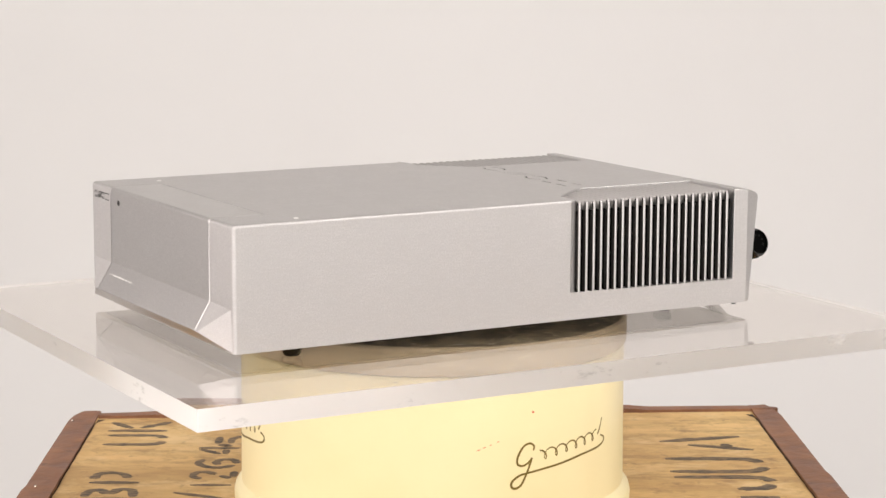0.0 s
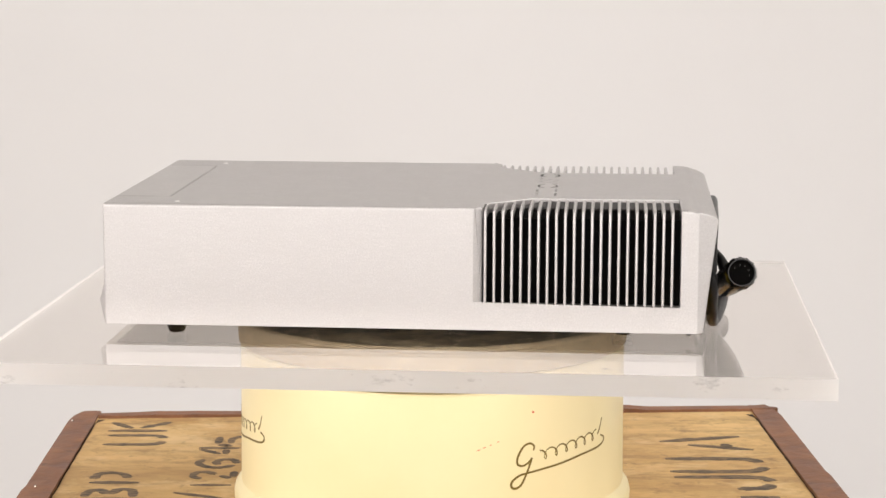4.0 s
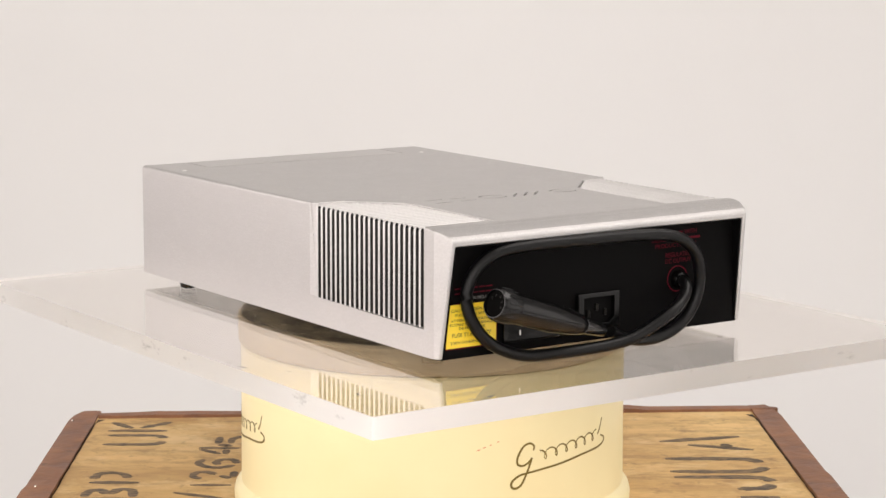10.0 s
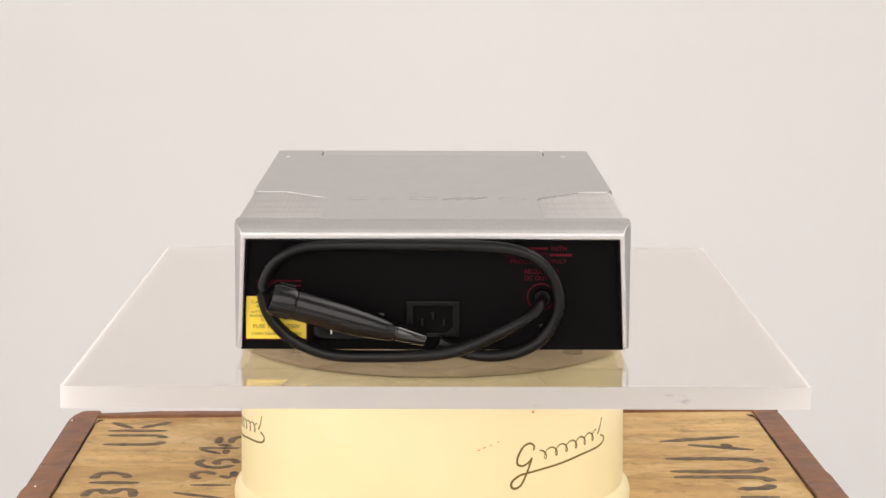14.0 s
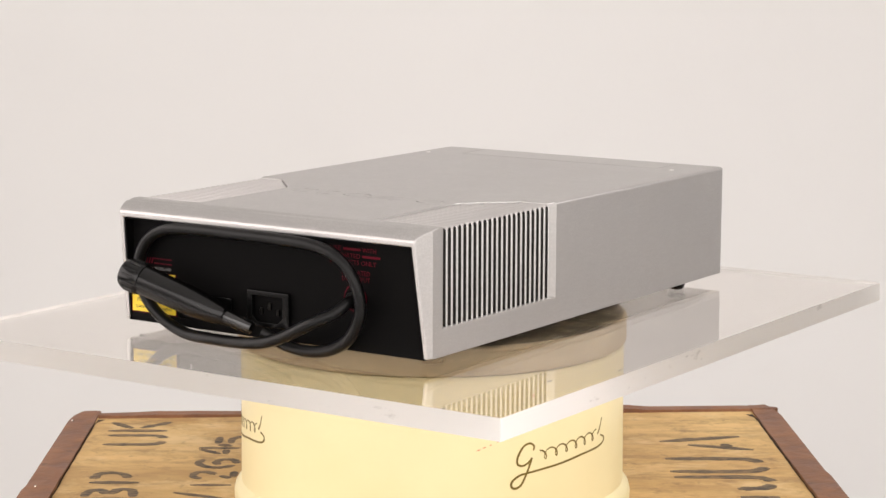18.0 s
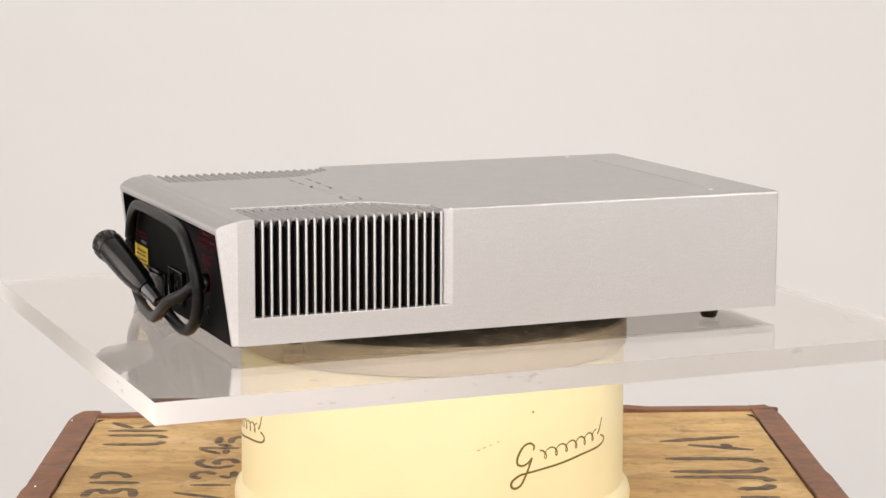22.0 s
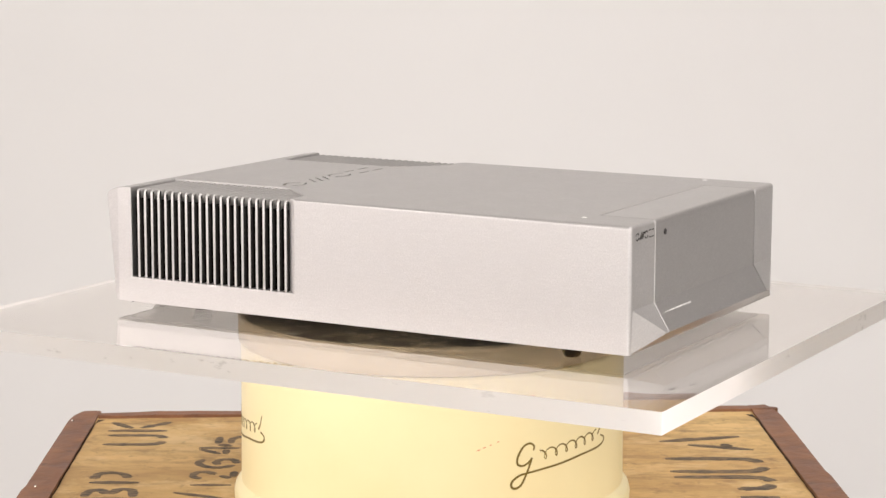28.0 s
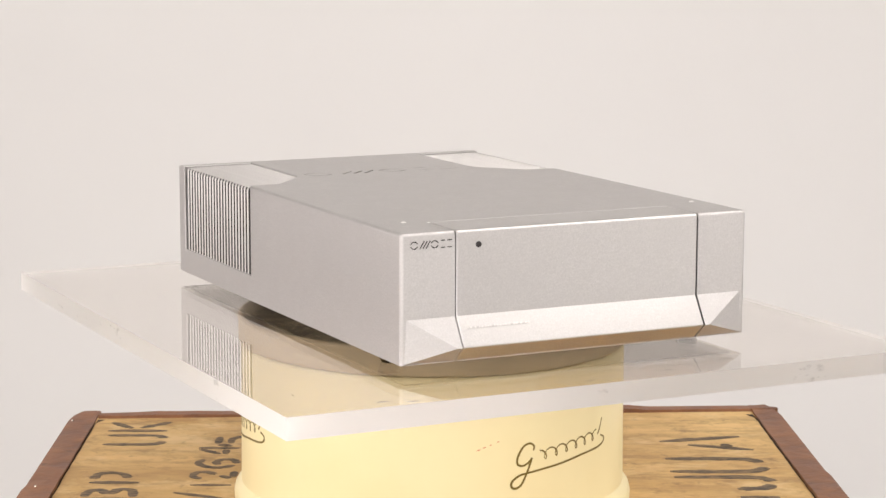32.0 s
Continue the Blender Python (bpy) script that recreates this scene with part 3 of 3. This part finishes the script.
def build_plate():
    bm = bm_box(-0.1968, 0.1930, -0.2395, 0.2318, -0.0136, PLATE_TOP)
    me = to_mesh("acrylic_plate", bm, ACRYLIC, 30)
    me.materials.append(ACRYLIC_EDGE)
    for poly in me.polygons:
        if abs(poly.normal.z) < 0.8:
            poly.material_index = 1
    plate = tagged(new("acrylic_plate", me), "thick clear acrylic plate with sawn edges on the turntable", "plate")
    rng = random.Random(11)
    for i in range(22):
        side = i % 4
        along, inset = rng.uniform(-0.85, 0.85), rng.uniform(0.004, 0.030)
        x, y = ((along * 0.19, -0.2395 + inset), (0.193 - inset, along * 0.23), (along * 0.19, 0.2318 - inset), (-0.1968 + inset, along * 0.23))[side]
        w, h = rng.uniform(0.0015, 0.0045), rng.uniform(0.0006, 0.0014)
        outline = [(w * math.cos(a) * rng.uniform(0.6, 1.1), h * math.sin(a) * rng.uniform(0.6, 1.1)) for a in [2 * math.pi * k / 9 for k in range(9)]]
        part("smudge", bm_prism(outline, "z", 0, 0.0001), SMUDGE, plate, "grey smudge under the plate", Matrix.Translation((x, y, -0.01375)) @ Matrix.Rotation(rng.uniform(-0.5, 0.5) + (0 if side % 2 == 0 else 1.57), 4, "Z"))
    plate.visible_shadow = False
    return plate


plate = build_plate()

# ---- the power supply unit ----
HALF, FRONT, BASE, TOP = 0.1082, -0.1821, 0.0045, 0.0752
NOSE_Y, NOSE_Z, SLOPE_Z = -0.1915, 0.0132, 0.0290
SEAM = 0.0762
PANEL_Y = 0.1628


def bm_body():
    """The outer form: a flat box with a wedge-shaped nose, a sloping rear and a shoulder at the top rear edge."""
    rear = [(0.1633, BASE), (0.1711, 0.0684), (0.1706, 0.0700), (0.1688, 0.0714), (0.1655, 0.0728), (0.1610, 0.0741), (0.1560, TOP)]
    bm = bm_prism([(FRONT, BASE), *rear, (FRONT, TOP)], "x", -HALF, HALF)
    edges = [e for e in bm.edges if (abs(e.verts[0].co.z - TOP) < 1e-6 and abs(e.verts[1].co.z - TOP) < 1e-6)
             or (abs(e.verts[0].co.y - FRONT) < 1e-6 and abs(e.verts[1].co.y - FRONT) < 1e-6 and abs(e.verts[0].co.z - e.verts[1].co.z) > 0.01)]
    bmesh.ops.bevel(bm, geom=edges, offset=0.0021, segments=4, profile=0.5, affect="EDGES")
    return bm


def bm_nose():
    bm = bmesh.new()
    y = FRONT + 0.0005
    top = [(-0.1060, y, SLOPE_Z + 0.0007), (0.1060, y, SLOPE_Z + 0.0007)]
    ridge = [(-0.0790, NOSE_Y, NOSE_Z), (0.0790, NOSE_Y, NOSE_Z)]
    low = [(-0.1076, y, BASE + 0.0002), (0.1076, y, BASE + 0.0002)]
    v = [bm.verts.new(q) for q in top + ridge + low]
    for f in ((0, 2, 3, 1), (2, 4, 5, 3), (0, 4, 2), (1, 3, 5), (0, 1, 5, 4)):
        bm.faces.new([v[i] for i in f])
    bmesh.ops.recalc_face_normals(bm, faces=bm.faces[:])
    return bm


POCKET = [(0.112, 0.0310), (HALF, 0.0322), (0.1052, 0.0376), (0.0880, 0.0378), (0.0636, 0.0640), (0.0615, 0.0720), (0.0615, 0.1500), (0.112, 0.1500)]
FLOOR_POCKET = 0.0200


def bm_pocket(side):
    return bm_prism([(side * x, y) for x, y in POCKET], "z", FLOOR_POCKET, 0.09)


def panel_outline(gap):
    return [(-0.22, -0.01), (FRONT + 0.0035 + gap, -0.01), (FRONT + 0.0035 + gap, 0.0700 - gap), (-0.1485 + gap, 0.0700 - gap), (-0.1485 + gap, 0.09), (-0.22, 0.09)]


def mark_strokes(w, h, weight):
    """Plain shapes in place of a maker's mark: split ovals, slanted bars and short flat bars; outlines of separate strokes."""
    s = h * weight
    lines = [(x, 0.02, x + 0.10, 0.98) for x in (0.24, 0.31, 0.38)] + [(0.72, y, 0.82, y) for y in (0.05, 0.95)] + [(0.87, y, 0.98, y) for y in (0.05, 0.95)]
    out = []
    for x0, y0, x1, y1 in lines:
        d = Vector(((x1 - x0) * w, (y1 - y0) * h)).normalized()
        nr = Vector((-d.y, d.x)) * s / 2
        out.append([(x * w + nr.x * k, y * h + nr.y * k) for x, y, k in ((x0, y0, 1), (x0, y0, -1), (x1, y1, -1), (x1, y1, 1))])
    for cx in (0.11, 0.58):
        for turn in (18, 198):
            arc = [radians(turn + 24 * k) for k in range(7)]
            rim = [(cx * w + (0.08 * w + k * s / 2) * math.cos(a), (0.5 + 0.46 * math.sin(a)) * h + k * s / 2 * math.sin(a)) for k, line in ((1, arc), (-1, arc[::-1])) for a in line]
            out.append(rim)
    return out


def build_unit():
    unit = tagged(new("power_supply_unit"), "silver cast-aluminium hi-fi power supply with finned sides and coiled lead", "power supply")
    pockets = [("DIFFERENCE", bm_pocket(1)), ("DIFFERENCE", bm_pocket(-1))]
    opening = [(-0.1014, 0.0660), (0.1014, 0.0660), (0.1052, -0.01), (-0.1052, -0.01)]
    flares = [("DIFFERENCE", bm_prism([(side * x, y) for x, y in ((HALF, 0.1600), (HALF - 0.0057, 0.1750), (0.13, 0.1750), (0.13, 0.1600))], "z", -0.01, 0.09)) for side in (1, -1)]
    rear = ("DIFFERENCE", bm_prism(opening, "y", PANEL_Y - 0.0008, 0.20))
    front_cut = ("DIFFERENCE", bm_prism(panel_outline(0.0), "x", -SEAM, SEAM))
    grooves = [("DIFFERENCE", bm_prism([(x - 0.0585, y + 0.0650) for x, y in stroke], "z", TOP - 0.0018, 0.09)) for stroke in mark_strokes(0.111, 0.0125, 0.135)]
    casing = hang("casing", carved("casing", bm_body(), [("UNION", bm_nose()), *pockets, *flares, *grooves, rear, front_cut], ALU, 0.0008, lambda q: (q.y < -0.165 and q.z < 0.034) or (abs(q.x) < 0.0606 and 0.062 < q.y < 0.081 and q.z > 0.07)), unit, "satin silver cast-aluminium casing")
    hang("front_panel", carved("front_panel", bm_body(), [("UNION", bm_nose()), ("INTERSECT", bm_prism(panel_outline(-0.0005), "x", -SEAM + 0.0006, SEAM - 0.0006))], ALU_FRONT, 0.0008), unit, "smooth satin silver front panel")

    # cooling fins
    pitch, thick, first = 0.00506, 0.0017, 0.03815

    def inner_x(y):
        pts = POCKET[3:6]
        return float(np.interp(y, [q[1] for q in pts], [q[0] for q in pts]))

    def bm_fin(side, xi):
        """One fin, thin at the outer edge and thicker towards the body, with rounded rims."""
        xo, r = HALF - 0.0004, 0.0022
        top = TOP - 0.0008
        line = [(xo, FLOOR_POCKET - 0.0005)] + [(xo - r + r * math.cos(radians(a)), top - r + r * math.sin(radians(a))) for a in (0, 30, 60, 90)] + [(xi, top)]
        bm = bmesh.new()
        rows = []
        for k, (x, z) in enumerate(line):
            half = thick / 2 + (pitch * 0.20 - thick / 2) * max(0.0, (xo - r - x) / (xo - r - 0.0610))
            t = max(0, k - 1)
            nx, nz = (1, 0) if k <= 1 else ((0, 1) if k >= 4 else (math.cos(radians(30 * t)), math.sin(radians(30 * t))))
            d = 0.00066
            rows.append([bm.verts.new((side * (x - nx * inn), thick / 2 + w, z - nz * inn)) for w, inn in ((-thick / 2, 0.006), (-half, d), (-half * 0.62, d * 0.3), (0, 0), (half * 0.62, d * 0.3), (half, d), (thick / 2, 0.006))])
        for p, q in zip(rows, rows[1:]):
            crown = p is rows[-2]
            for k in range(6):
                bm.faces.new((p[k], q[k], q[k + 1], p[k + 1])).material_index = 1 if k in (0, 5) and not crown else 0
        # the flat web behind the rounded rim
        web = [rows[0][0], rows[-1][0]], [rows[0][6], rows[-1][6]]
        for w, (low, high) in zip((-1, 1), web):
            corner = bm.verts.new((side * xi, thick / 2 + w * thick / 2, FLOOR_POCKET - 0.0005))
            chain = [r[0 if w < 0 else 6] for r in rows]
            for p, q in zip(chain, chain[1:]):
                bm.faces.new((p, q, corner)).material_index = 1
        bmesh.ops.recalc_face_normals(bm, faces=bm.faces[:])
        return bm

    shared = {}
    for side in (1, -1):
        for i in range(22):
            y = first + i * pitch
            xi = max(inner_x(y), 0.0615) - 0.0005
            key = (side, round(xi, 4))
            if key not in shared:
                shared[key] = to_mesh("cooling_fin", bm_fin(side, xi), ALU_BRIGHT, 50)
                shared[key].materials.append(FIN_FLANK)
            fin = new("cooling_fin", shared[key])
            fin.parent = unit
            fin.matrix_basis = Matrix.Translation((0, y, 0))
        # Black block added behind the fins; it puts shade into their gaps.
        gap_fill = bm_prism([(side * x, y) for x, y in ((0.1042, 0.0385), (0.0900, 0.0385), (0.0655, 0.0660), (0.0620, 0.0730), (0.0620, 0.1495), (0.1042, 0.1495))], "z", FLOOR_POCKET + 0.0002, TOP)
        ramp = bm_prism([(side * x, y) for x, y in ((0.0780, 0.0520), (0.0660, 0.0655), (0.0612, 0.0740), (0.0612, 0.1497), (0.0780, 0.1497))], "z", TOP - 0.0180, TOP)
        for shape, drop, fall in ((gap_fill, 0.0034, 0.075), (ramp, 0.0020, 0.11)):
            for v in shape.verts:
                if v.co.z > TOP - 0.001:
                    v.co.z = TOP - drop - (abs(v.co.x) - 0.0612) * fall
        part("fin_gap_filler", gap_fill, DULL_BLACK, unit, "black filler added to darken the gaps between the cooling fins")
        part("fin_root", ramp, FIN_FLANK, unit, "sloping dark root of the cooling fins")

    # front details
    part("status_light", bm_lathe([(0.0, 0.0006), (0.0012, 0.0005), (0.0017, 0.0001), (0.0018, -0.0004)], 20), LED_DARK, unit, "small unlit dark status light",
         Matrix.Translation((-0.0622, FRONT - 0.0001, 0.0668)) @ Matrix.Rotation(radians(90), 4, "X"))
    for x, y in ((-0.0890, -0.1452), (0.0985, -0.1400)):
        part("screw", bm_lathe([(0.0, 0.0005), (0.0011, 0.0004), (0.0016, 0.0)], 16), SCREW, unit, m=Matrix.Translation((x, y, TOP)))

    for corners in mark_strokes(0.0256, 0.0042, 0.14):
        part("maker_mark", bm_prism(corners, "z", 0, 0.0001), BLACK_INK, unit, m=Matrix.Translation((-0.1032, FRONT - 0.00012, 0.0664)) @ Matrix.Rotation(radians(90), 4, "X"))
    slope = math.atan2(FRONT - NOSE_Y, SLOPE_Z - NOSE_Z)
    rng = random.Random(4)
    x = -0.0690
    while x < -0.0330:
        w = rng.uniform(0.0008, 0.0016)
        f = 0.58
        y, z = NOSE_Y + (FRONT - NOSE_Y) * f, NOSE_Z + (SLOPE_Z - NOSE_Z) * f
        part("unreadable_print", bm_box(0, w, 0, 0.0010, 0, 0.0001), PALE_INK, unit, m=Matrix.Translation((x, y - 0.00025, z + 0.0001)) @ Matrix.Rotation(radians(90) - slope, 4, "X"))
        x += w + (0.0016 if rng.random() < 0.18 else 0.0004)
    # feet
    for x, y, r, h in ((0.096, -0.142, 0.0062, BASE), (-0.096, -0.142, 0.0062, BASE), (0.080, 0.118, 0.0062, BASE), (-0.080, 0.118, 0.0062, BASE)):
        part("foot", bm_lathe([(0.0, PLATE_TOP), (r - 0.0024, PLATE_TOP), (r - 0.0014, PLATE_TOP + 0.0008), (r + 0.0006, h + 0.0008), (0.0, h + 0.0008)], 24), BLACK_PLASTIC, unit, "black rubber foot", Matrix.Translation((x, y, 0)))
    for x in (-0.1015, 0.1035):
        part("base_screw", bm_lathe([(0.0, 0.0026), (0.0014, 0.0026), (0.0018, 0.0036), (0.0018, 0.0062), (0.0, 0.0062)], 14), BLACK_PLASTIC, unit, m=Matrix.Translation((x * 0.985, 0.1555, 0)))
    part("base_plate", bm_box(-0.1030, 0.1030, -0.176, 0.1600, BASE - 0.0008, BASE + 0.0012), BASE_STEEL, unit, "dull grey steel base plate")
    build_rear(unit)
    return unit


def rear_pose(x, z, out=0.0):
    """A pose on the rear panel: x runs west as seen from behind, y up, z out of the panel."""
    return Matrix.Translation((x, PANEL_Y + out, z)) @ Matrix(((-1, 0, 0, 0), (0, 0, 1, 0), (0, 1, 0, 0), (0, 0, 0, 1)))


def build_rear(unit):
    panel = part("rear_panel", bm_box(-0.1050, 0.1050, 0.1590, PANEL_Y, BASE - 0.0006, 0.0668), BLACK_PANEL, unit, "black enamelled rear panel")
    for side in (1, -1):
        outline = [(PANEL_Y, 0.0052), (PANEL_Y + 0.0002, 0.0052), (0.1700, 0.0652), (PANEL_Y, 0.0652)]
        liner = bm_prism(outline, "x", 0.0, 0.0008)
        for v in liner.verts:
            v.co.x = side * (v.co.x + 0.1032 - (v.co.z - 0.005) * 0.0500)
        bmesh.ops.recalc_face_normals(liner, faces=liner.faces[:])
        part("rear_liner", liner, BLACK_PANEL, unit, "black inner side of the rear recess")
    part("rear_liner", bm_box(-0.1008, 0.1008, PANEL_Y, 0.1698, 0.0650, 0.0657), BLACK_PANEL, unit, "black inner side of the rear recess")
    # warning sticker
    sticker = part("warning_sticker", bm_box(0, 0.0330, 0, 0.0236, 0, 0.0002), YELLOW, unit, "yellow warning sticker with black print", rear_pose(0.1022, 0.0098, 0.0001))
    part("sticker_border", bm_box(-0.0007, 0.0337, -0.0007, 0.0239, 0, 0.0001), RED_INK, sticker)
    for text, x, y, w, h in (("CAUTION REPLACE", 0.0032, 0.0196, 0.0265, 0.0016), ("FUSE WITH SAME", 0.0060, 0.0172, 0.0215, 0.0014), ("ATTENTION UTILISER", 0.0030, 0.0142, 0.0270, 0.0014),
                             ("FUSIBLE DE RECHANGE", 0.0024, 0.0120, 0.0285, 0.0014), ("DE MEME TYPE", 0.0085, 0.0098, 0.0170, 0.0014), ("FUSE T1.6A L/250V", 0.0040, 0.0058, 0.0255, 0.0022), ("230V-50/60Hz 300W", 0.0028, 0.0020, 0.0275, 0.0016)):
        lettering(text, BLACK_INK, sticker, Matrix.Translation((x, y, 0.0002)), w, h)
    # rocker switch
    switch = part("rocker_switch", bm_box(0, 0.0390, 0, 0.0155, 0, 0.0022, 0.0006), BLACK_PLASTIC, unit, "black rocker switch", rear_pose(0.0652, 0.0091))
    part("rocker", bm_prism([(0.002, 0.0020), (0.019, 0.0052), (0.037, 0.0026), (0.037, 0.0015), (0.002, 0.0015)], "y", 0.0018, 0.0137), BLACK_GLOSS, switch)
    part("switch_mark", bm_box(0.0095, 0.0102, 0.0040, 0.0068, 0.0034, 0.0038), WHITE_INK, switch)
    # mains inlet
    frame_mesh = carved("inlet_frame", bm_box(0, 0.0298, 0, 0.0207, -0.004, 0.0030, 0.0008), [("DIFFERENCE", bm_prism([(0.0042, 0.0060), (0.0078, 0.0028), (0.0220, 0.0028), (0.0256, 0.0060), (0.0256, 0.0178), (0.0042, 0.0178)], "z", -0.002, 0.01))], BLACK_PLASTIC, 0.0003)
    inlet = hang("power_inlet", frame_mesh, unit, "black three-pin mains inlet")
    inlet.matrix_basis = rear_pose(0.0147, 0.0108)
    for x, y in ((0.0089, 0.0085), (0.0149, 0.0118), (0.0209, 0.0085)):
        part("pin", bm_box(x - 0.0010, x + 0.0010, y - 0.0020, y + 0.0020, -0.002, 0.0012, 0.0003, 1), PIN_STEEL, inlet, "tarnished metal pin")
    # red print
    lettering("USE", RED_INK, panel, rear_pose(-0.0425, 0.0589, 0.0001), 0.0070, 0.0025)
    part("print_bar", bm_box(0, 0.0115, 0.0006, 0.0019, 0, 0.0001), RED_INK, panel, m=rear_pose(-0.0512, 0.0589, 0.0001))
    lettering("WITH", RED_INK, panel, rear_pose(-0.0640, 0.0589, 0.0001), 0.0092, 0.0025)
    lettering("DESIGNATED", RED_INK, panel, rear_pose(-0.0400, 0.0553, 0.0001), 0.0225, 0.0025)
    part("print_bar", bm_box(0, 0.0120, 0.0006, 0.0019, 0, 0.0001), RED_INK, panel, m=rear_pose(-0.0640, 0.0553, 0.0001))
    lettering("PRODUCTS ONLY", RED_INK, panel, rear_pose(-0.0425, 0.0517, 0.0001), 0.0308, 0.0025)
    lettering("REGULATED", RED_INK, panel, rear_pose(-0.0503, 0.0461, 0.0001), 0.0188, 0.0026)
    lettering("DC OUTPUT", RED_INK, panel, rear_pose(-0.0503, 0.0425, 0.0001), 0.0188, 0.0026)
    for x, w, lean in ((0.0965, 0.0042, 0.0), (0.0915, 0.0010, 0.0012), (0.0895, 0.0010, 0.0012), (0.0875, 0.0010, 0.0012), (0.0850, 0.0036, 0.0), (0.0806, 0.0038, 0.0), (0.0762, 0.0044, 0.0)):
        for z0, z1 in (((0, 0.0034),) if lean else ((0, 0.0007), (0.0027, 0.0034))):
            bm = bm_prism([(z0 / 0.0034 * lean, z0), (w + z0 / 0.0034 * lean, z0), (w + z1 / 0.0034 * lean, z1), (z1 / 0.0034 * lean, z1)], "z", 0, 0.0001)
            part("print_bar", bm, RED_INK, panel, m=rear_pose(x, 0.0389, 0.0001))
    lettering("IN ENGLAND", GREY_INK, panel, rear_pose(0.0845, 0.0353, 0.0001), 0.0122, 0.0019)
    # lead outlet
    part("outlet_ring", bm_lathe([(0.0070, 0.0), (0.0070, 0.0002), (0.0076, 0.0002), (0.0076, 0.0)], 48, True), RED_INK, panel, m=rear_pose(-0.0593, 0.0333, 0.0001))
    part("cable_gland", bm_lathe([(0.0, 0.0), (0.0052, 0.0), (0.0052, 0.0030), (0.0045, 0.0042), (0.0, 0.0042)], 28), BLACK_PLASTIC, unit, "black cable gland", rear_pose(-0.0598, 0.0330))
    part("panel_screw", bm_lathe([(0.0, 0.0012), (0.0016, 0.0009), (0.0024, 0.0)], 16), BLACK_GLOSS, unit, m=rear_pose(-0.0600, 0.0168))
    # the coiled lead
    line = [(-0.0600, 0.1620, 0.0330), (-0.0590, 0.1700, 0.0316), (-0.0546, 0.1755, 0.0262), (-0.0415, 0.1815, 0.0196), (-0.0199, 0.1810, 0.0092), (0.0004, 0.1790, 0.0040), (0.0359, 0.1745, 0.0022),
            (0.0571, 0.1710, 0.0028), (0.0759, 0.1695, 0.0103), (0.0883, 0.1690, 0.0230), (0.0925, 0.1680, 0.0380), (0.0868, 0.1680, 0.0519), (0.0730, 0.1690, 0.0605), (0.0519, 0.1700, 0.0628), (0.0171, 0.1712, 0.0630),
            (-0.0124, 0.1722, 0.0629), (-0.0378, 0.1732, 0.0618), (-0.0531, 0.1740, 0.0580), (-0.0635, 0.1735, 0.0492), (-0.0683, 0.1720, 0.0372), (-0.0679, 0.1710, 0.0253), (-0.0603, 0.1705, 0.0121),
            (-0.0475, 0.1705, 0.0043), (-0.0308, 0.1705, 0.0018), (-0.0140, 0.1712, 0.0046), (-0.0029, 0.1730, 0.0098)]
    part("lead", bm_tube(spline(line, 7), 0.0034), RUBBER, unit, "coiled black rubber lead")
    # the plug on the lead's end
    tail, head = Vector((0.0040, 0.1743, 0.0115)), Vector((0.0868, 0.1856, 0.0369))
    axis = (head - tail).normalized()
    length = (head - tail).length
    m = Matrix.Translation(tail) @ axis.to_track_quat("Z", "Y").to_matrix().to_4x4()
    plug = part("plug", bm_lathe([(0.0, 0.0178), (0.0050, 0.0178), (0.0056, 0.0185), (0.0065, 0.024), (0.0079, 0.036), (0.0085, 0.048), (0.0086, length - 0.0135), (0.0, length - 0.0135)], 40), PLUG_BLACK, unit, "black round connector plug", m)
    part("strain_relief", bm_lathe([(0.0, 0.0), (0.0032, 0.0), (0.0036, 0.001), (0.0046, 0.0150), (0.0047, 0.0165), (0.0040, 0.0170), (0.0040, 0.0192), (0.0, 0.0192)], 32), SLEEVE, plug)
    top = length
    part("collar", bm_lathe([(0.0078, top - 0.0133), (0.0089, top - 0.0130), (0.0092, top - 0.0120), (0.0091, top - 0.0020), (0.0080, top), (0.0074, top), (0.0074, top - 0.006), (0.0, top - 0.006)], 40), PLUG_BLACK, plug)
    for i in range(14):
        a = 2 * math.pi * i / 14
        part("grip_rib", bm_box(-0.0007, 0.0007, 0.0087, 0.0096, top - 0.0115, top - 0.0030, 0.0002, 1), PLUG_BLACK, plug, m=Matrix.Rotation(a, 4, "Z"))
    part("contact_insert", bm_lathe([(0.0, top - 0.0012), (0.0070, top - 0.0012), (0.0073, top - 0.0018), (0.0073, top - 0.0058)], 32), DULL_BLACK, plug)
    for i in range(5):
        a = radians(200 - 40 * i - 60)
        part("contact", bm_lathe([(0.00035, -0.0003), (0.00035, 0.0002), (0.0006, 0.0002), (0.0006, -0.0003)], 12, True), PIN_STEEL, plug, m=Matrix.Translation((0.0046 * math.cos(a), 0.0046 * math.sin(a), top - 0.0011)))


unit = build_unit()


# ---- movement ----
TURN_TIMES = [0.0, 2.0, 3.5, 6.0, 8.0, 10.0, 12.0, 14.0, 17.0, 19.5, 22.0, 25.0, 28.0, 30.0, 32.0]
TURN_DEGREES = [-61.109, -77.709, -90.535, -111.989, -128.96, -145.771, -162.606, -180.015, -205.593, -226.707, -247.564, -273.511, -299.15, -316.60, -333.85]


def turn_at(t):
    return float(np.interp(t, TURN_TIMES, TURN_DEGREES))


def motions():
    times = [float(t) for t in range(33)]
    walk(unit, [(t, pose(0, 0, 0, 0, 0, turn_at(t))) for t in times])
    walk(plate, [(t, pose(0, 0, 0, 0, 0, turn_at(t))) for t in times])
    walk(platter, [(t, pose(0, 0, 0, 0, 0, turn_at(t))) for t in times])


motions()
